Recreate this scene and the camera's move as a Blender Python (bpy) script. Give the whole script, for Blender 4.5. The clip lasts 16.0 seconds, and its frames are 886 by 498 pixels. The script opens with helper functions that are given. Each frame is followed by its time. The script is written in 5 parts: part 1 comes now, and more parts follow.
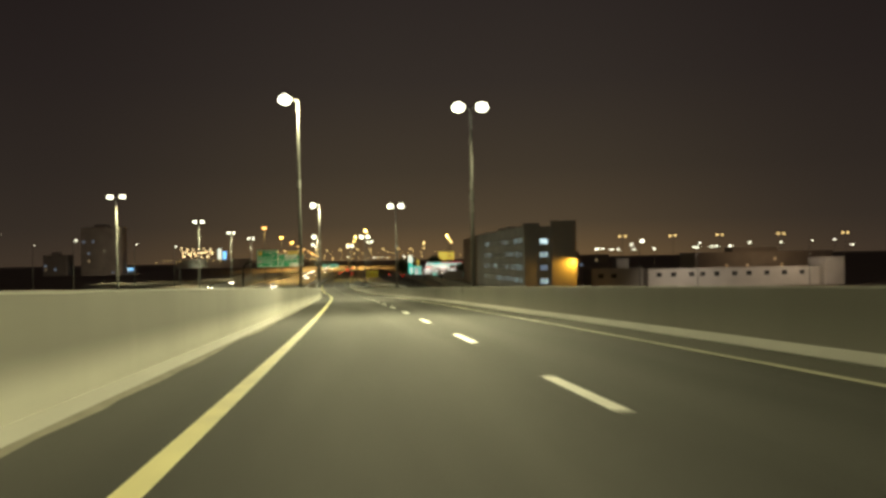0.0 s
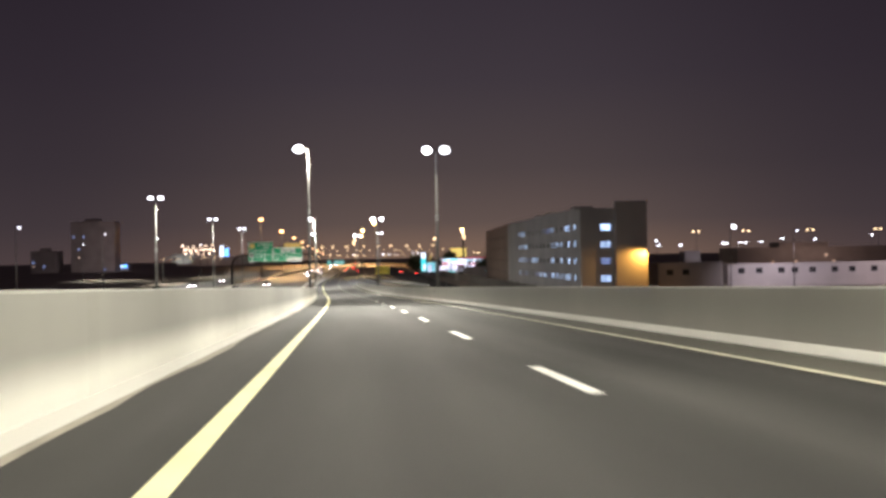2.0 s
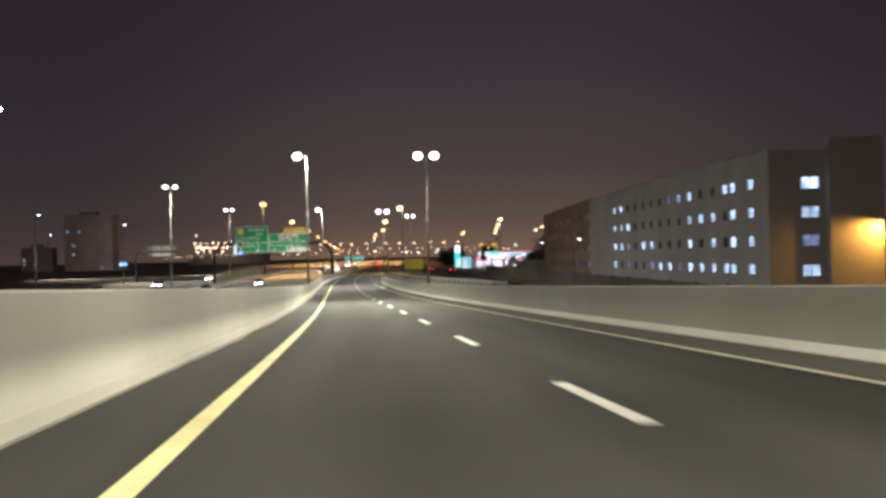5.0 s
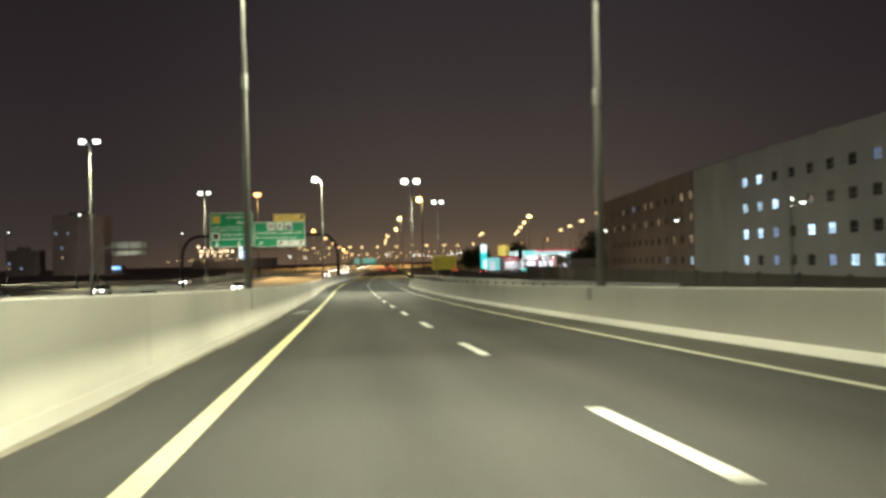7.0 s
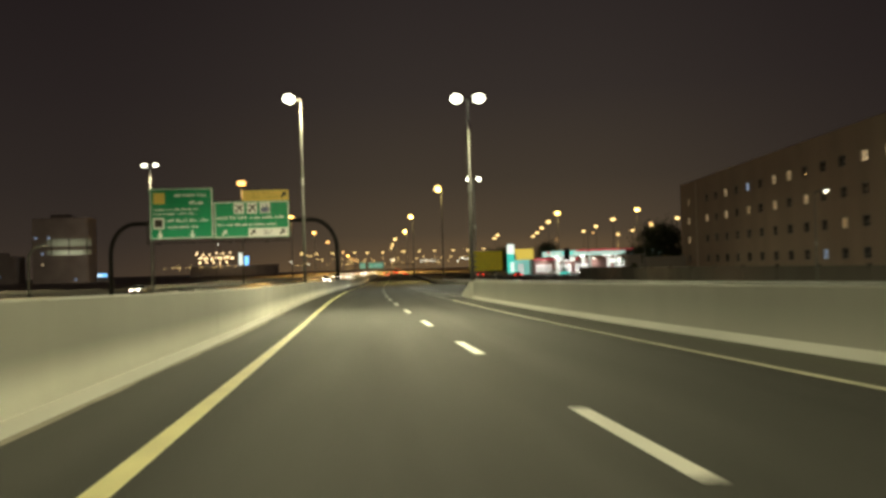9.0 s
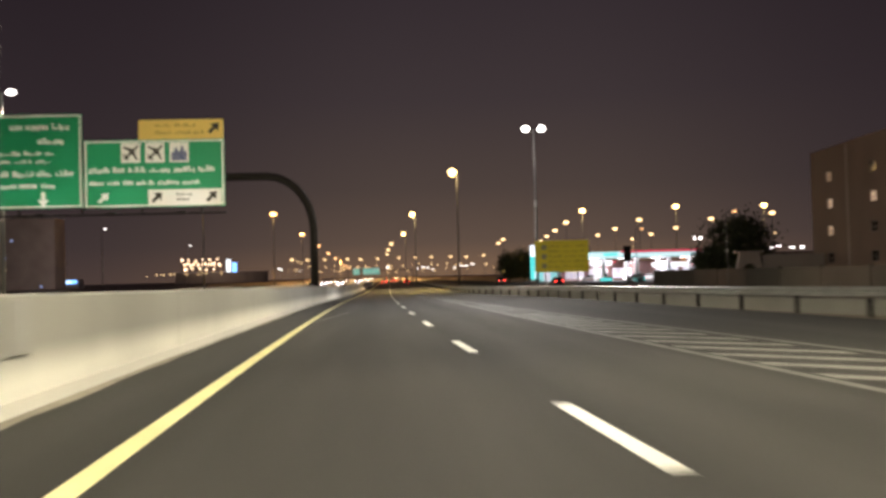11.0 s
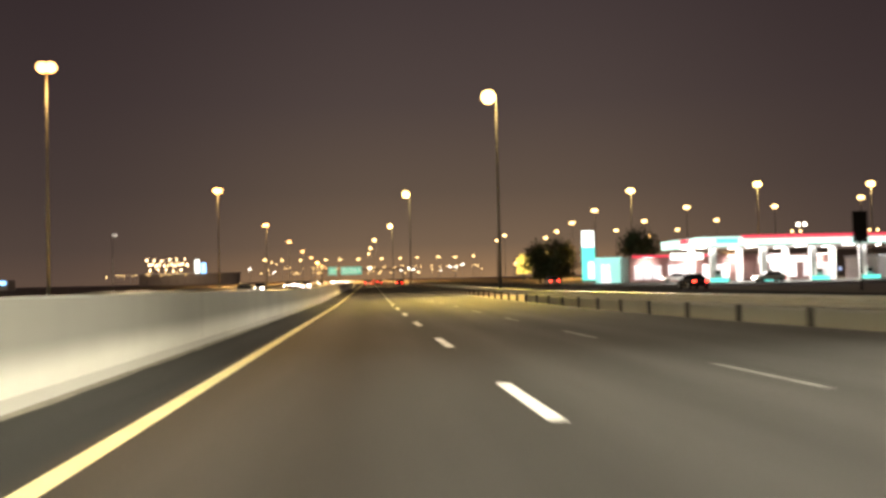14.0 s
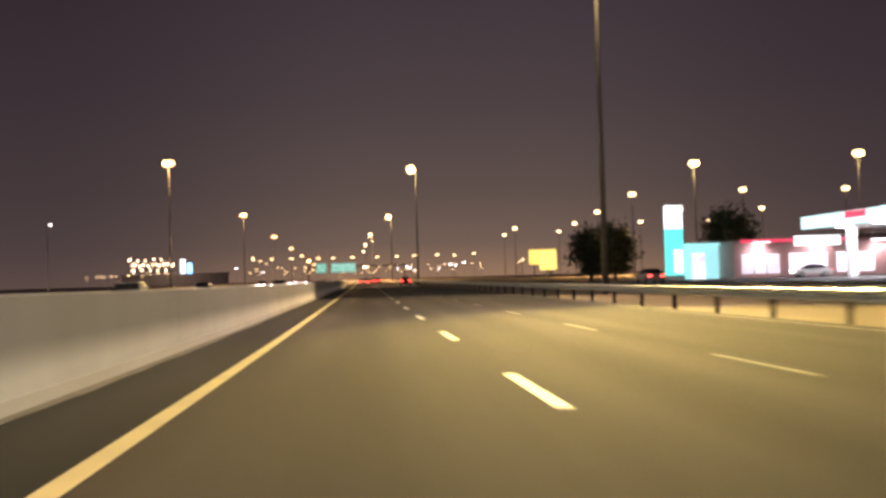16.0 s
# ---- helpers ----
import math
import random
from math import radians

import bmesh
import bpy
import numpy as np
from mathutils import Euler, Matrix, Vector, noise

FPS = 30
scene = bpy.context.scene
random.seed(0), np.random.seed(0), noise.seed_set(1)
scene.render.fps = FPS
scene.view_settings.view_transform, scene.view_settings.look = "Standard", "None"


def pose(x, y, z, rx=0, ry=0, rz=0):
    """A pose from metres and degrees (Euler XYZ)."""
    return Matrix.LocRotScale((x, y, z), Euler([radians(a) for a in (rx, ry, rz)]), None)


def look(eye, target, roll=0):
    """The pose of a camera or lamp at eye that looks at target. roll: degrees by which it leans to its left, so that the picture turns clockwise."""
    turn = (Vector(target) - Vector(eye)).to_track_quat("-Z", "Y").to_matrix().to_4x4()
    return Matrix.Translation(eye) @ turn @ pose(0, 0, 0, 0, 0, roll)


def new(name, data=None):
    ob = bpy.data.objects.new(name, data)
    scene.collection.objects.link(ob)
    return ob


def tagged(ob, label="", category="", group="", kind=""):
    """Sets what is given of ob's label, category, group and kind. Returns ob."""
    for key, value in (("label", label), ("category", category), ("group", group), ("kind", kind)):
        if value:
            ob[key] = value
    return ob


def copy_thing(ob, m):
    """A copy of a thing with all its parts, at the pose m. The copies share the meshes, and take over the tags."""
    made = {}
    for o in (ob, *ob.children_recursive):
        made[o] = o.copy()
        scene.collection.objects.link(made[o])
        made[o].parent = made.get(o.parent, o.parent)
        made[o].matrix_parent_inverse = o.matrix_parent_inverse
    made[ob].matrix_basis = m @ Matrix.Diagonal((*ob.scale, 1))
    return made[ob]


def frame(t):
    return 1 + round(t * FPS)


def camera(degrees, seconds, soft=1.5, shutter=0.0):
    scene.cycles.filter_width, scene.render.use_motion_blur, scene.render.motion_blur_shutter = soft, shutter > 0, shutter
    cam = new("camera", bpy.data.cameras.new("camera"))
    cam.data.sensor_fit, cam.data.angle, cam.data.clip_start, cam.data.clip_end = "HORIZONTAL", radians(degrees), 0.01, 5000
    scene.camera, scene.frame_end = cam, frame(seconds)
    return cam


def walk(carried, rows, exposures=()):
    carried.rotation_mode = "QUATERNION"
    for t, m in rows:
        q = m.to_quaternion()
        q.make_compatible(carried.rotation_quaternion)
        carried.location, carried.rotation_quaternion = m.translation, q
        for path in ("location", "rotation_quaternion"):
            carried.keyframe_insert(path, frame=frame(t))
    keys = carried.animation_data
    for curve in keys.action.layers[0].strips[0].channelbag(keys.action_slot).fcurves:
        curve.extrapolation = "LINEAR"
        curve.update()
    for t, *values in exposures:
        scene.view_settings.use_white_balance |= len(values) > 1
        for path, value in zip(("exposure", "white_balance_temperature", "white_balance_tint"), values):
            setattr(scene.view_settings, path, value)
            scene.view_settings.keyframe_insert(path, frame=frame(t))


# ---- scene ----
# ================= camera and its way =================
cam = camera(49.52, 16.0, soft=3.3, shutter=0.5)
# seconds, x, y, z, yaw, pitch, roll
ROWS = [
    (0, 11.673, 0.00, 9.429, -5.22, 0.49, 1.09),
    (0.5, 11.582, 12.33, 9.081, -5.07, 0.47, 1.11),
    (1, 11.495, 24.57, 8.736, -5.00, 0.42, 1.32),
    (1.5, 11.306, 37.21, 8.363, -4.94, 0.32, 1.56),
    (2, 11.113, 50.31, 7.976, -4.85, 0.41, 1.02),
    (2.5, 10.964, 63.26, 7.594, -4.87, 0.41, 1.06),
    (3, 10.829, 75.84, 7.216, -4.73, 0.49, 0.99),
    (3.5, 10.668, 87.62, 6.854, -4.43, 0.37, 1.29),
    (4, 10.478, 99.87, 6.473, -4.27, 0.37, 1.29),
    (4.5, 10.205, 112.30, 6.076, -3.98, 0.37, 1.26),
    (5, 9.848, 124.98, 5.674, -3.66, 0.38, 1.20),
    (5.5, 9.406, 137.98, 5.279, -3.39, 0.40, 1.16),
    (6, 8.880, 151.38, 4.902, -3.26, 0.43, 1.15),
    (6.5, 8.326, 164.90, 4.515, -3.11, 0.70, 1.20),
    (7, 7.743, 178.61, 4.172, -3.10, 0.68, 1.30),
    (7.5, 7.194, 191.79, 3.843, -2.96, 0.92, 1.28),
    (8, 6.630, 204.50, 3.525, -3.04, 1.04, 1.37),
    (8.5, 6.094, 217.37, 3.296, -2.92, 1.15, 1.34),
    (9, 5.534, 230.34, 3.068, -2.82, 1.09, 1.61),
    (9.5, 4.976, 243.15, 2.860, -2.84, 1.14, 1.62),
    (10, 4.424, 255.89, 2.688, -2.95, 1.26, 1.60),
    (10.5, 3.913, 268.76, 2.544, -3.09, 1.41, 1.54),
    (11, 3.480, 281.97, 2.417, -3.23, 1.56, 1.47),
    (11.3, 3.273, 290.16, 2.347, -3.30, 1.63, 1.42),
    (11.5, 3.083, 295.66, 2.296, -3.41, 1.69, 1.29),
    (12, 2.844, 309.52, 2.184, -3.75, 2.09, 1.02),
    (12.5, 2.608, 323.07, 2.075, -3.93, 1.60, 1.41),
    (13, 2.421, 335.99, 1.971, -4.23, 1.85, 1.23),
    (13.5, 2.318, 349.07, 1.852, -4.26, 1.76, 1.11),
    (14, 2.178, 362.37, 1.724, -4.39, 1.71, 1.30),
    (14.5, 2.051, 375.05, 1.603, -4.45, 1.54, 0.98),
    (15, 1.964, 387.60, 1.488, -4.72, 1.62, 1.38),
    (15.5, 1.905, 400.49, 1.391, -5.06, 1.94, 1.32),
    (16, 1.873, 413.69, 1.293, -4.71, 1.67, 1.65),
]
# seconds, stops, kelvin, tint
EXPOSURES = [
    (0.0, 0.0, 7800, 5), (0.5, 0.0, 7500, 5), (1.0, 0.16, 6700, 6), (1.5, 0.78, 5900, 32), (2.0, 0.6, 5750, 33), (2.5, 0.15, 7250, 15), (3.0, 0.0, 7400, 4), (3.5, 0.0, 7000, 2), (4.0, 0.16, 6700, 6), (4.45, 0.68, 5850, 26), (4.95, 0.52, 5900, 30), (5.4, 0.05, 7200, 14),
    (5.8, 0.0, 7300, 9), (6.5, 0.0, 7300, 2), (7.0, 0.36, 6300, 14), (7.5, 0.86, 6100, 38), (8.0, 0.5, 6800, 33), (8.5, 0.1, 7700, 14), (9.0, 0.05, 7400, 8), (9.6, 0.1, 7200, 5), (10.1, 0.25, 6500, 12), (10.5, 0.65, 6000, 27), (11.0, 0.5, 6500, 29),
    (11.3, 0.66, 7500, 27), (12.0, 0.45, 7500, 14), (12.5, 0.82, 8000, 6), (13.0, 1.0, 8100, 17), (13.5, 1.08, 7900, 19), (14.0, 1.18, 7500, 21), (14.5, 1.35, 7500, 24), (15.0, 1.25, 7200, 27), (15.5, 1.2, 7200, 28), (16.0, 1.08, 6500, 32),
]
walk(cam, [(t, pose(x, y, z, 90 + pitch, roll, yaw)) for t, x, y, z, yaw, pitch, roll in ROWS], EXPOSURES)

# ================= the road's line =================
KNOT0, KNOT_STEP = -20.0, 45.0
ROAD_X = [10.42, 10.27, 9.70, 8.81, 7.28, 5.14, 3.10, 1.32, 0.39, 0.05, 0.0, 0.0, 0.0]
ROAD_Z = [8.83, 7.56, 6.23, 4.85, 3.47, 2.34, 1.55, 1.13, 0.77, 0.34, 0.04, 0.0, 0.0]


def along(values, y):
    """A smooth curve through the values at the road's knots."""
    s = (y - KNOT0) / KNOT_STEP
    n = len(values)
    if s <= 0:
        return values[0] + (values[1] - values[0]) * s
    if s >= n - 1:
        return values[-1]
    i = int(s)
    f = s - i
    b = values[i]
    c = values[i + 1]
    a = values[i - 1] if i else 2 * b - c
    d = values[min(i + 2, n - 1)]
    return b + 0.5 * f * (c - a + f * (2 * a - 5 * b + 4 * c - d + f * (3 * (b - c) + d - a)))


def road_x(y):
    return along(ROAD_X, y)


def road_z(y):
    return along(ROAD_Z, y)


def on_road(lat, y, h=0.0):
    return (road_x(y) + lat, y, road_z(y) + h)


# ================= night sky and lamps =================
world = bpy.data.worlds.new("night_sky")
scene.world = world
world.use_nodes = True
wn, wl = world.node_tree.nodes, world.node_tree.links
wn.clear()
w_out = wn.new("ShaderNodeOutputWorld")
w_bg = wn.new("ShaderNodeBackground")
w_tc = wn.new("ShaderNodeTexCoord")
w_sep = wn.new("ShaderNodeSeparateXYZ")
w_ramp, w_dark, w_mix = wn.new("ShaderNodeValToRGB"), wn.new("ShaderNodeValToRGB"), wn.new("ShaderNodeMix")
w_off, w_abs, w_side = wn.new("ShaderNodeMath"), wn.new("ShaderNodeMath"), wn.new("ShaderNodeMapRange")
wl.new(w_tc.outputs["Generated"], w_sep.inputs[0])
wl.new(w_sep.outputs["Z"], w_ramp.inputs[0])
wl.new(w_sep.outputs["Z"], w_dark.inputs[0])
# the town's glow, with the lamps' haze painted in, lies ahead along the motorway and fades to both sides
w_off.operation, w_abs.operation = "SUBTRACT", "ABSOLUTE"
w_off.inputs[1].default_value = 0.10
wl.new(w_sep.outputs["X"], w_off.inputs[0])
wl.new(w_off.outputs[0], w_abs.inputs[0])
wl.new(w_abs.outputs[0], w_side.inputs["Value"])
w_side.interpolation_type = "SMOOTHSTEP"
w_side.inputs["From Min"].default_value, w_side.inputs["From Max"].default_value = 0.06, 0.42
w_mix.data_type = "RGBA"
wl.new(w_side.outputs[0], w_mix.inputs["Factor"])
wl.new(w_ramp.outputs[0], w_mix.inputs["A"])
wl.new(w_dark.outputs[0], w_mix.inputs["B"])
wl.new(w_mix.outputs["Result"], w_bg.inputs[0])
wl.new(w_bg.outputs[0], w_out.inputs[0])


def sky_ramp(ramp, stops):
    e = ramp.color_ramp.elements
    e[0].position, e[1].position = stops[0][0], stops[-1][0]
    e[0].color, e[1].color = (*stops[0][1], 1), (*stops[-1][1], 1)
    for p, c in stops[1:-1]:
        e.new(p).color = (*c, 1)


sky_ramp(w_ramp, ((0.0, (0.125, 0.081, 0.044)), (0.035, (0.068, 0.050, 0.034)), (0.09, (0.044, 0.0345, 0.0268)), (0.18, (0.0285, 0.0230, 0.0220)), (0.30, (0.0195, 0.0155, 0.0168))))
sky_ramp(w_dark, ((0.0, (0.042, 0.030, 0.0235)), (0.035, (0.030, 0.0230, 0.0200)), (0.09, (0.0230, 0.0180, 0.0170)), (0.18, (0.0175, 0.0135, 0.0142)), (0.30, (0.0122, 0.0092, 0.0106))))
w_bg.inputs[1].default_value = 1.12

WHITE_LAMP = (1.0, 0.99, 0.64)
SODIUM_LAMP = (1.0, 0.64, 0.22)
WHITE_POWER = 7500.0
SODIUM_POWER = 55000.0


def downlight(name, place, power, colour, cone=150, radius=0.18, toward=None, blend=0.6):
    data = bpy.data.lights.new(name, "SPOT")
    data.energy, data.color = power, colour
    data.spot_size, data.spot_blend, data.shadow_soft_size = radians(cone), blend, radius
    ob = new(name, data)
    ob.matrix_world = look(place, toward or (place[0], place[1] + 0.01, place[2] - 5))
    return tagged(ob, "lamp's light or added fill light", "light", kind="structure")


def road_light(x, y, z, side, power=1.0, colour=WHITE_LAMP, far=1.0):
    """A street lantern's light, thrown sideways over the road and far along it both ways."""
    for reach, ahead, watts, cone in ((15.5, 28, 6750, 140), (12.5, 44, 34500 * far, 40), (12.5, 28, 13700, 56), (12.5, 0, 4200, 100)):
        for s in (-1, 1) if ahead else (1,):
            downlight("lamp_light", (x, y, z), watts * power, colour, cone, toward=(x + side * reach, y + s * ahead, z - 12), blend=1.0)


# ================= materials =================
def material(name, colour, rough=0.8, metal=0.0, spread=0.25, scale=4.0, fine=60.0, bump=0.15, stretch=(1, 1, 1), stain=0.0, spec=0.5):
    """A surface with coarse stains and fine grain in world metres."""
    m = bpy.data.materials.new(name)
    m.use_nodes = True
    n, l = m.node_tree.nodes, m.node_tree.links
    b = n["Principled BSDF"]
    b.inputs["Roughness"].default_value, b.inputs["Metallic"].default_value = rough, metal
    b.inputs["Specular IOR Level"].default_value = spec
    geo = n.new("ShaderNodeNewGeometry")
    mp = n.new("ShaderNodeMapping")
    mp.inputs["Scale"].default_value = stretch
    l.new(geo.outputs["Position"], mp.inputs["Vector"])
    coarse, grain = n.new("ShaderNodeTexNoise"), n.new("ShaderNodeTexNoise")
    coarse.inputs["Scale"].default_value, coarse.inputs["Detail"].default_value = 1.0 / scale, 6
    grain.inputs["Scale"].default_value, grain.inputs["Detail"].default_value = fine, 3
    l.new(mp.outputs[0], coarse.inputs["Vector"])
    l.new(geo.outputs["Position"], grain.inputs["Vector"])
    mix = n.new("ShaderNodeMath")
    mix.operation = "MULTIPLY_ADD"
    mix.inputs[1].default_value = 0.45
    l.new(grain.outputs["Fac"], mix.inputs[0])
    l.new(coarse.outputs["Fac"], mix.inputs[2])
    ramp = n.new("ShaderNodeValToRGB")
    lo = [max(0.0, c * (1 - spread - stain)) for c in colour]
    hi = [min(1.0, c * (1 + spread)) for c in colour]
    ramp.color_ramp.elements[0].position, ramp.color_ramp.elements[0].color = 0.42, (*lo, 1)
    ramp.color_ramp.elements[1].position, ramp.color_ramp.elements[1].color = 1.0, (*hi, 1)
    l.new(mix.outputs[0], ramp.inputs[0])
    l.new(ramp.outputs[0], b.inputs["Base Color"])
    bp = n.new("ShaderNodeBump")
    bp.inputs["Strength"].default_value, bp.inputs["Distance"].default_value = bump, 0.02
    l.new(grain.outputs["Fac"], bp.inputs["Height"])
    l.new(bp.outputs[0], b.inputs["Normal"])
    return m


def glow(name, colour, strength, sampled=False, uneven=0.0):
    m = bpy.data.materials.new(name)
    m.use_nodes = True
    n, l = m.node_tree.nodes, m.node_tree.links
    b = n["Principled BSDF"]
    b.inputs["Base Color"].default_value = (*colour, 1)
    b.inputs["Emission Color"].default_value = (*colour, 1)
    b.inputs["Emission Strength"].default_value = strength
    if uneven:
        info, mul = n.new("ShaderNodeObjectInfo"), n.new("ShaderNodeMapRange")
        mul.inputs["To Min"].default_value, mul.inputs["To Max"].default_value = strength * (1 - uneven), strength * (1 + uneven)
        l.new(info.outputs["Random"], mul.inputs["Value"])
        geo, tex, fac, prod = n.new("ShaderNodeNewGeometry"), n.new("ShaderNodeTexNoise"), n.new("ShaderNodeMapRange"), n.new("ShaderNodeMath")
        tex.inputs["Scale"].default_value, tex.inputs["Detail"].default_value = 1.6, 3
        l.new(geo.outputs["Position"], tex.inputs["Vector"])
        l.new(tex.outputs["Fac"], fac.inputs["Value"])
        fac.inputs["From Min"].default_value, fac.inputs["From Max"].default_value = 0.38, 0.62
        fac.inputs["To Min"].default_value, fac.inputs["To Max"].default_value = 0.45, 1.25
        prod.operation = "MULTIPLY"
        l.new(mul.outputs[0], prod.inputs[0])
        l.new(fac.outputs[0], prod.inputs[1])
        l.new(prod.outputs[0], b.inputs["Emission Strength"])
    m.cycles.emission_sampling = "AUTO" if sampled else "NONE"
    return m


M_ASPHALT = material("asphalt", (0.042, 0.041, 0.038), 0.92, spread=0.35, scale=2.2, fine=45, bump=0.35, stretch=(1.6, 0.12, 1), spec=0.25)
M_LANE = material("driven_asphalt", (0.043, 0.042, 0.039), 0.88, spread=0.35, scale=2.2, fine=45, bump=0.35, stretch=(1.6, 0.12, 1), spec=0.22)


def wheel_tracks(m):
    """Polished wheel tracks and patchy wear along the lanes."""
    n, l = m.node_tree.nodes, m.node_tree.links
    b = n["Principled BSDF"]
    base = b.inputs["Base Color"].links[0].from_socket
    uv, sep, noise, mp = n.new("ShaderNodeUVMap"), n.new("ShaderNodeSeparateXYZ"), n.new("ShaderNodeTexNoise"), n.new("ShaderNodeMapping")
    l.new(uv.outputs[0], sep.inputs[0])
    l.new(uv.outputs[0], mp.inputs[0])
    mp.inputs["Scale"].default_value = (0.7, 0.035, 1)
    noise.inputs["Scale"].default_value, noise.inputs["Detail"].default_value = 1.0, 6
    l.new(mp.outputs[0], noise.inputs["Vector"])
    ph, cs, ml, ad, sc = [n.new("ShaderNodeMath") for _ in range(5)]
    ph.operation, cs.operation, ml.operation, ad.operation = "MULTIPLY_ADD", "COSINE", "MULTIPLY", "MULTIPLY_ADD"
    ph.inputs[1].default_value, ph.inputs[2].default_value = 2 * math.pi / 1.75, -0.95 * 2 * math.pi / 1.75
    l.new(sep.outputs["X"], ph.inputs[0])
    l.new(ph.outputs[0], cs.inputs[0])
    l.new(cs.outputs[0], ml.inputs[0])
    ml.inputs[1].default_value = 0.13
    ad.inputs[1].default_value = 0.9
    l.new(noise.outputs["Fac"], ad.inputs[0])
    l.new(ml.outputs[0], ad.inputs[2])
    sc.operation = "ADD"
    sc.inputs[1].default_value = 0.55
    l.new(ad.outputs[0], sc.inputs[0])
    mix = n.new("ShaderNodeVectorMath")
    mix.operation = "SCALE"
    l.new(base, mix.inputs[0])
    l.new(sc.outputs[0], mix.inputs["Scale"])
    l.new(mix.outputs[0], b.inputs["Base Color"])


wheel_tracks(M_LANE)
M_ASPHALT_OLD = material("old_asphalt", (0.13, 0.125, 0.115), 0.9, spread=0.35, scale=5, fine=40, bump=0.35, stretch=(1, 0.2, 1))
M_CONCRETE = material("barrier_concrete", (0.60, 0.59, 0.53), 0.85, spread=0.14, scale=3.0, fine=35, bump=0.2, stretch=(1, 0.6, 0.35), stain=0.08)
M_BARRIER = material("headlit_foot_barrier", (0.60, 0.59, 0.53), 0.85, spread=0.10, scale=3.0, fine=35, bump=0.2, stretch=(1, 0.6, 0.35), stain=0.06)


def lighten_foot(m, low, high, start=0.42, edge=0.95, ragged=0.45):
    """Colour lighter towards the barrier's foot with an uneven edge, and thin vertical rain streaks."""
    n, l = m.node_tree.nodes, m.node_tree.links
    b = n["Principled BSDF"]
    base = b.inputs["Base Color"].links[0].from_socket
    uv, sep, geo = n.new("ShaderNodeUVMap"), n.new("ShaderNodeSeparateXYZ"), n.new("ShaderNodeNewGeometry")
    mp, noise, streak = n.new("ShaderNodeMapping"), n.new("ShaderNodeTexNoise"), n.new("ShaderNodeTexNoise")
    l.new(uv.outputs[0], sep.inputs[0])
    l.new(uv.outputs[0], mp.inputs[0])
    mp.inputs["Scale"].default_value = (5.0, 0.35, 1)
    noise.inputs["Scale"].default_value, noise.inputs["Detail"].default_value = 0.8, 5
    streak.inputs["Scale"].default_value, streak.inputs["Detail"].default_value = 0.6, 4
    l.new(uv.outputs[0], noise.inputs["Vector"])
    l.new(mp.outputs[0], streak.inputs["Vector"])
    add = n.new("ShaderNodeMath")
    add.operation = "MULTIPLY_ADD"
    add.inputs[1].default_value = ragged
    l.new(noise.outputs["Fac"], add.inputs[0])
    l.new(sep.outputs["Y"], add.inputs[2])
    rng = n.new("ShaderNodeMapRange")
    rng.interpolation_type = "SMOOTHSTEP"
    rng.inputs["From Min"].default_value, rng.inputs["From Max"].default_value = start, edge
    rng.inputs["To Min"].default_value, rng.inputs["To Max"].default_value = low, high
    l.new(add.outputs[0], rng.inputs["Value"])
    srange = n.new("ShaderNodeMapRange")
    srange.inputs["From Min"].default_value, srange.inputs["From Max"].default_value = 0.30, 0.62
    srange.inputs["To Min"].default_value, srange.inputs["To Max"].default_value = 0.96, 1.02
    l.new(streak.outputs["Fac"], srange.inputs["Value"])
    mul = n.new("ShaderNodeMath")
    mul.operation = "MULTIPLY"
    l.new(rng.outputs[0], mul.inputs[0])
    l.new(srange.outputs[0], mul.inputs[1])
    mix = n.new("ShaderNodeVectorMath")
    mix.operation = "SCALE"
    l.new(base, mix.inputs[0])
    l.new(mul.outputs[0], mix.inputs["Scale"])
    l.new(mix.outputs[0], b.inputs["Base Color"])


# the car's headlight glow on the left wall, put into its colour
lighten_foot(M_BARRIER, 1.42, 0.54, 0.30, 0.74, 0.08)
M_BARRIER_RIGHT = material("pale_foot_barrier", (0.60, 0.59, 0.53), 0.85, spread=0.10, scale=3.0, fine=35, bump=0.2, stretch=(1, 0.6, 0.35), stain=0.06)
lighten_foot(M_BARRIER_RIGHT, 0.80, 0.56, 0.1, 0.9, 0.10)
M_PLINTH = material("whitewashed_plinth", (0.80, 0.79, 0.73), 0.8, spread=0.10, scale=2.0, fine=35, bump=0.2, stretch=(1, 0.4, 1), stain=0.08)
# left plinth, toned down in colour to merge with the painted headlight band
M_PLINTH_DULL = material("dull_plinth", (0.52, 0.51, 0.46), 0.8, spread=0.10, scale=2.0, fine=35, bump=0.2, stretch=(1, 0.4, 1), stain=0.08)
M_STAINED = material("stained_concrete", (0.16, 0.155, 0.14), 0.9, spread=0.25, scale=0.8, fine=20)
M_DUST = material("pale_dust", (0.24, 0.22, 0.18), 0.95, spread=0.3, scale=0.5, fine=25)
M_WALL = material("retaining_concrete", (0.30, 0.29, 0.26), 0.9, spread=0.2, scale=4, fine=20)
M_SHOULDER = material("dusty_shoulder_asphalt", (0.088, 0.084, 0.070), 0.92, spread=0.3, scale=2.0, fine=40, bump=0.3, stretch=(1.6, 0.12, 1), spec=0.25)
M_YELLOW_FADED = material("faded_yellow_paint", (0.70, 0.675, 0.50), 0.6, spread=0.2, scale=0.7, fine=50, stain=0.12)
M_YELLOW = material("yellow_paint", (0.86, 0.79, 0.42), 0.6, spread=0.18, scale=0.7, fine=50, stain=0.1)
M_WHITE = material("white_paint", (0.78, 0.77, 0.72), 0.6, spread=0.18, scale=0.7, fine=50, stain=0.1)
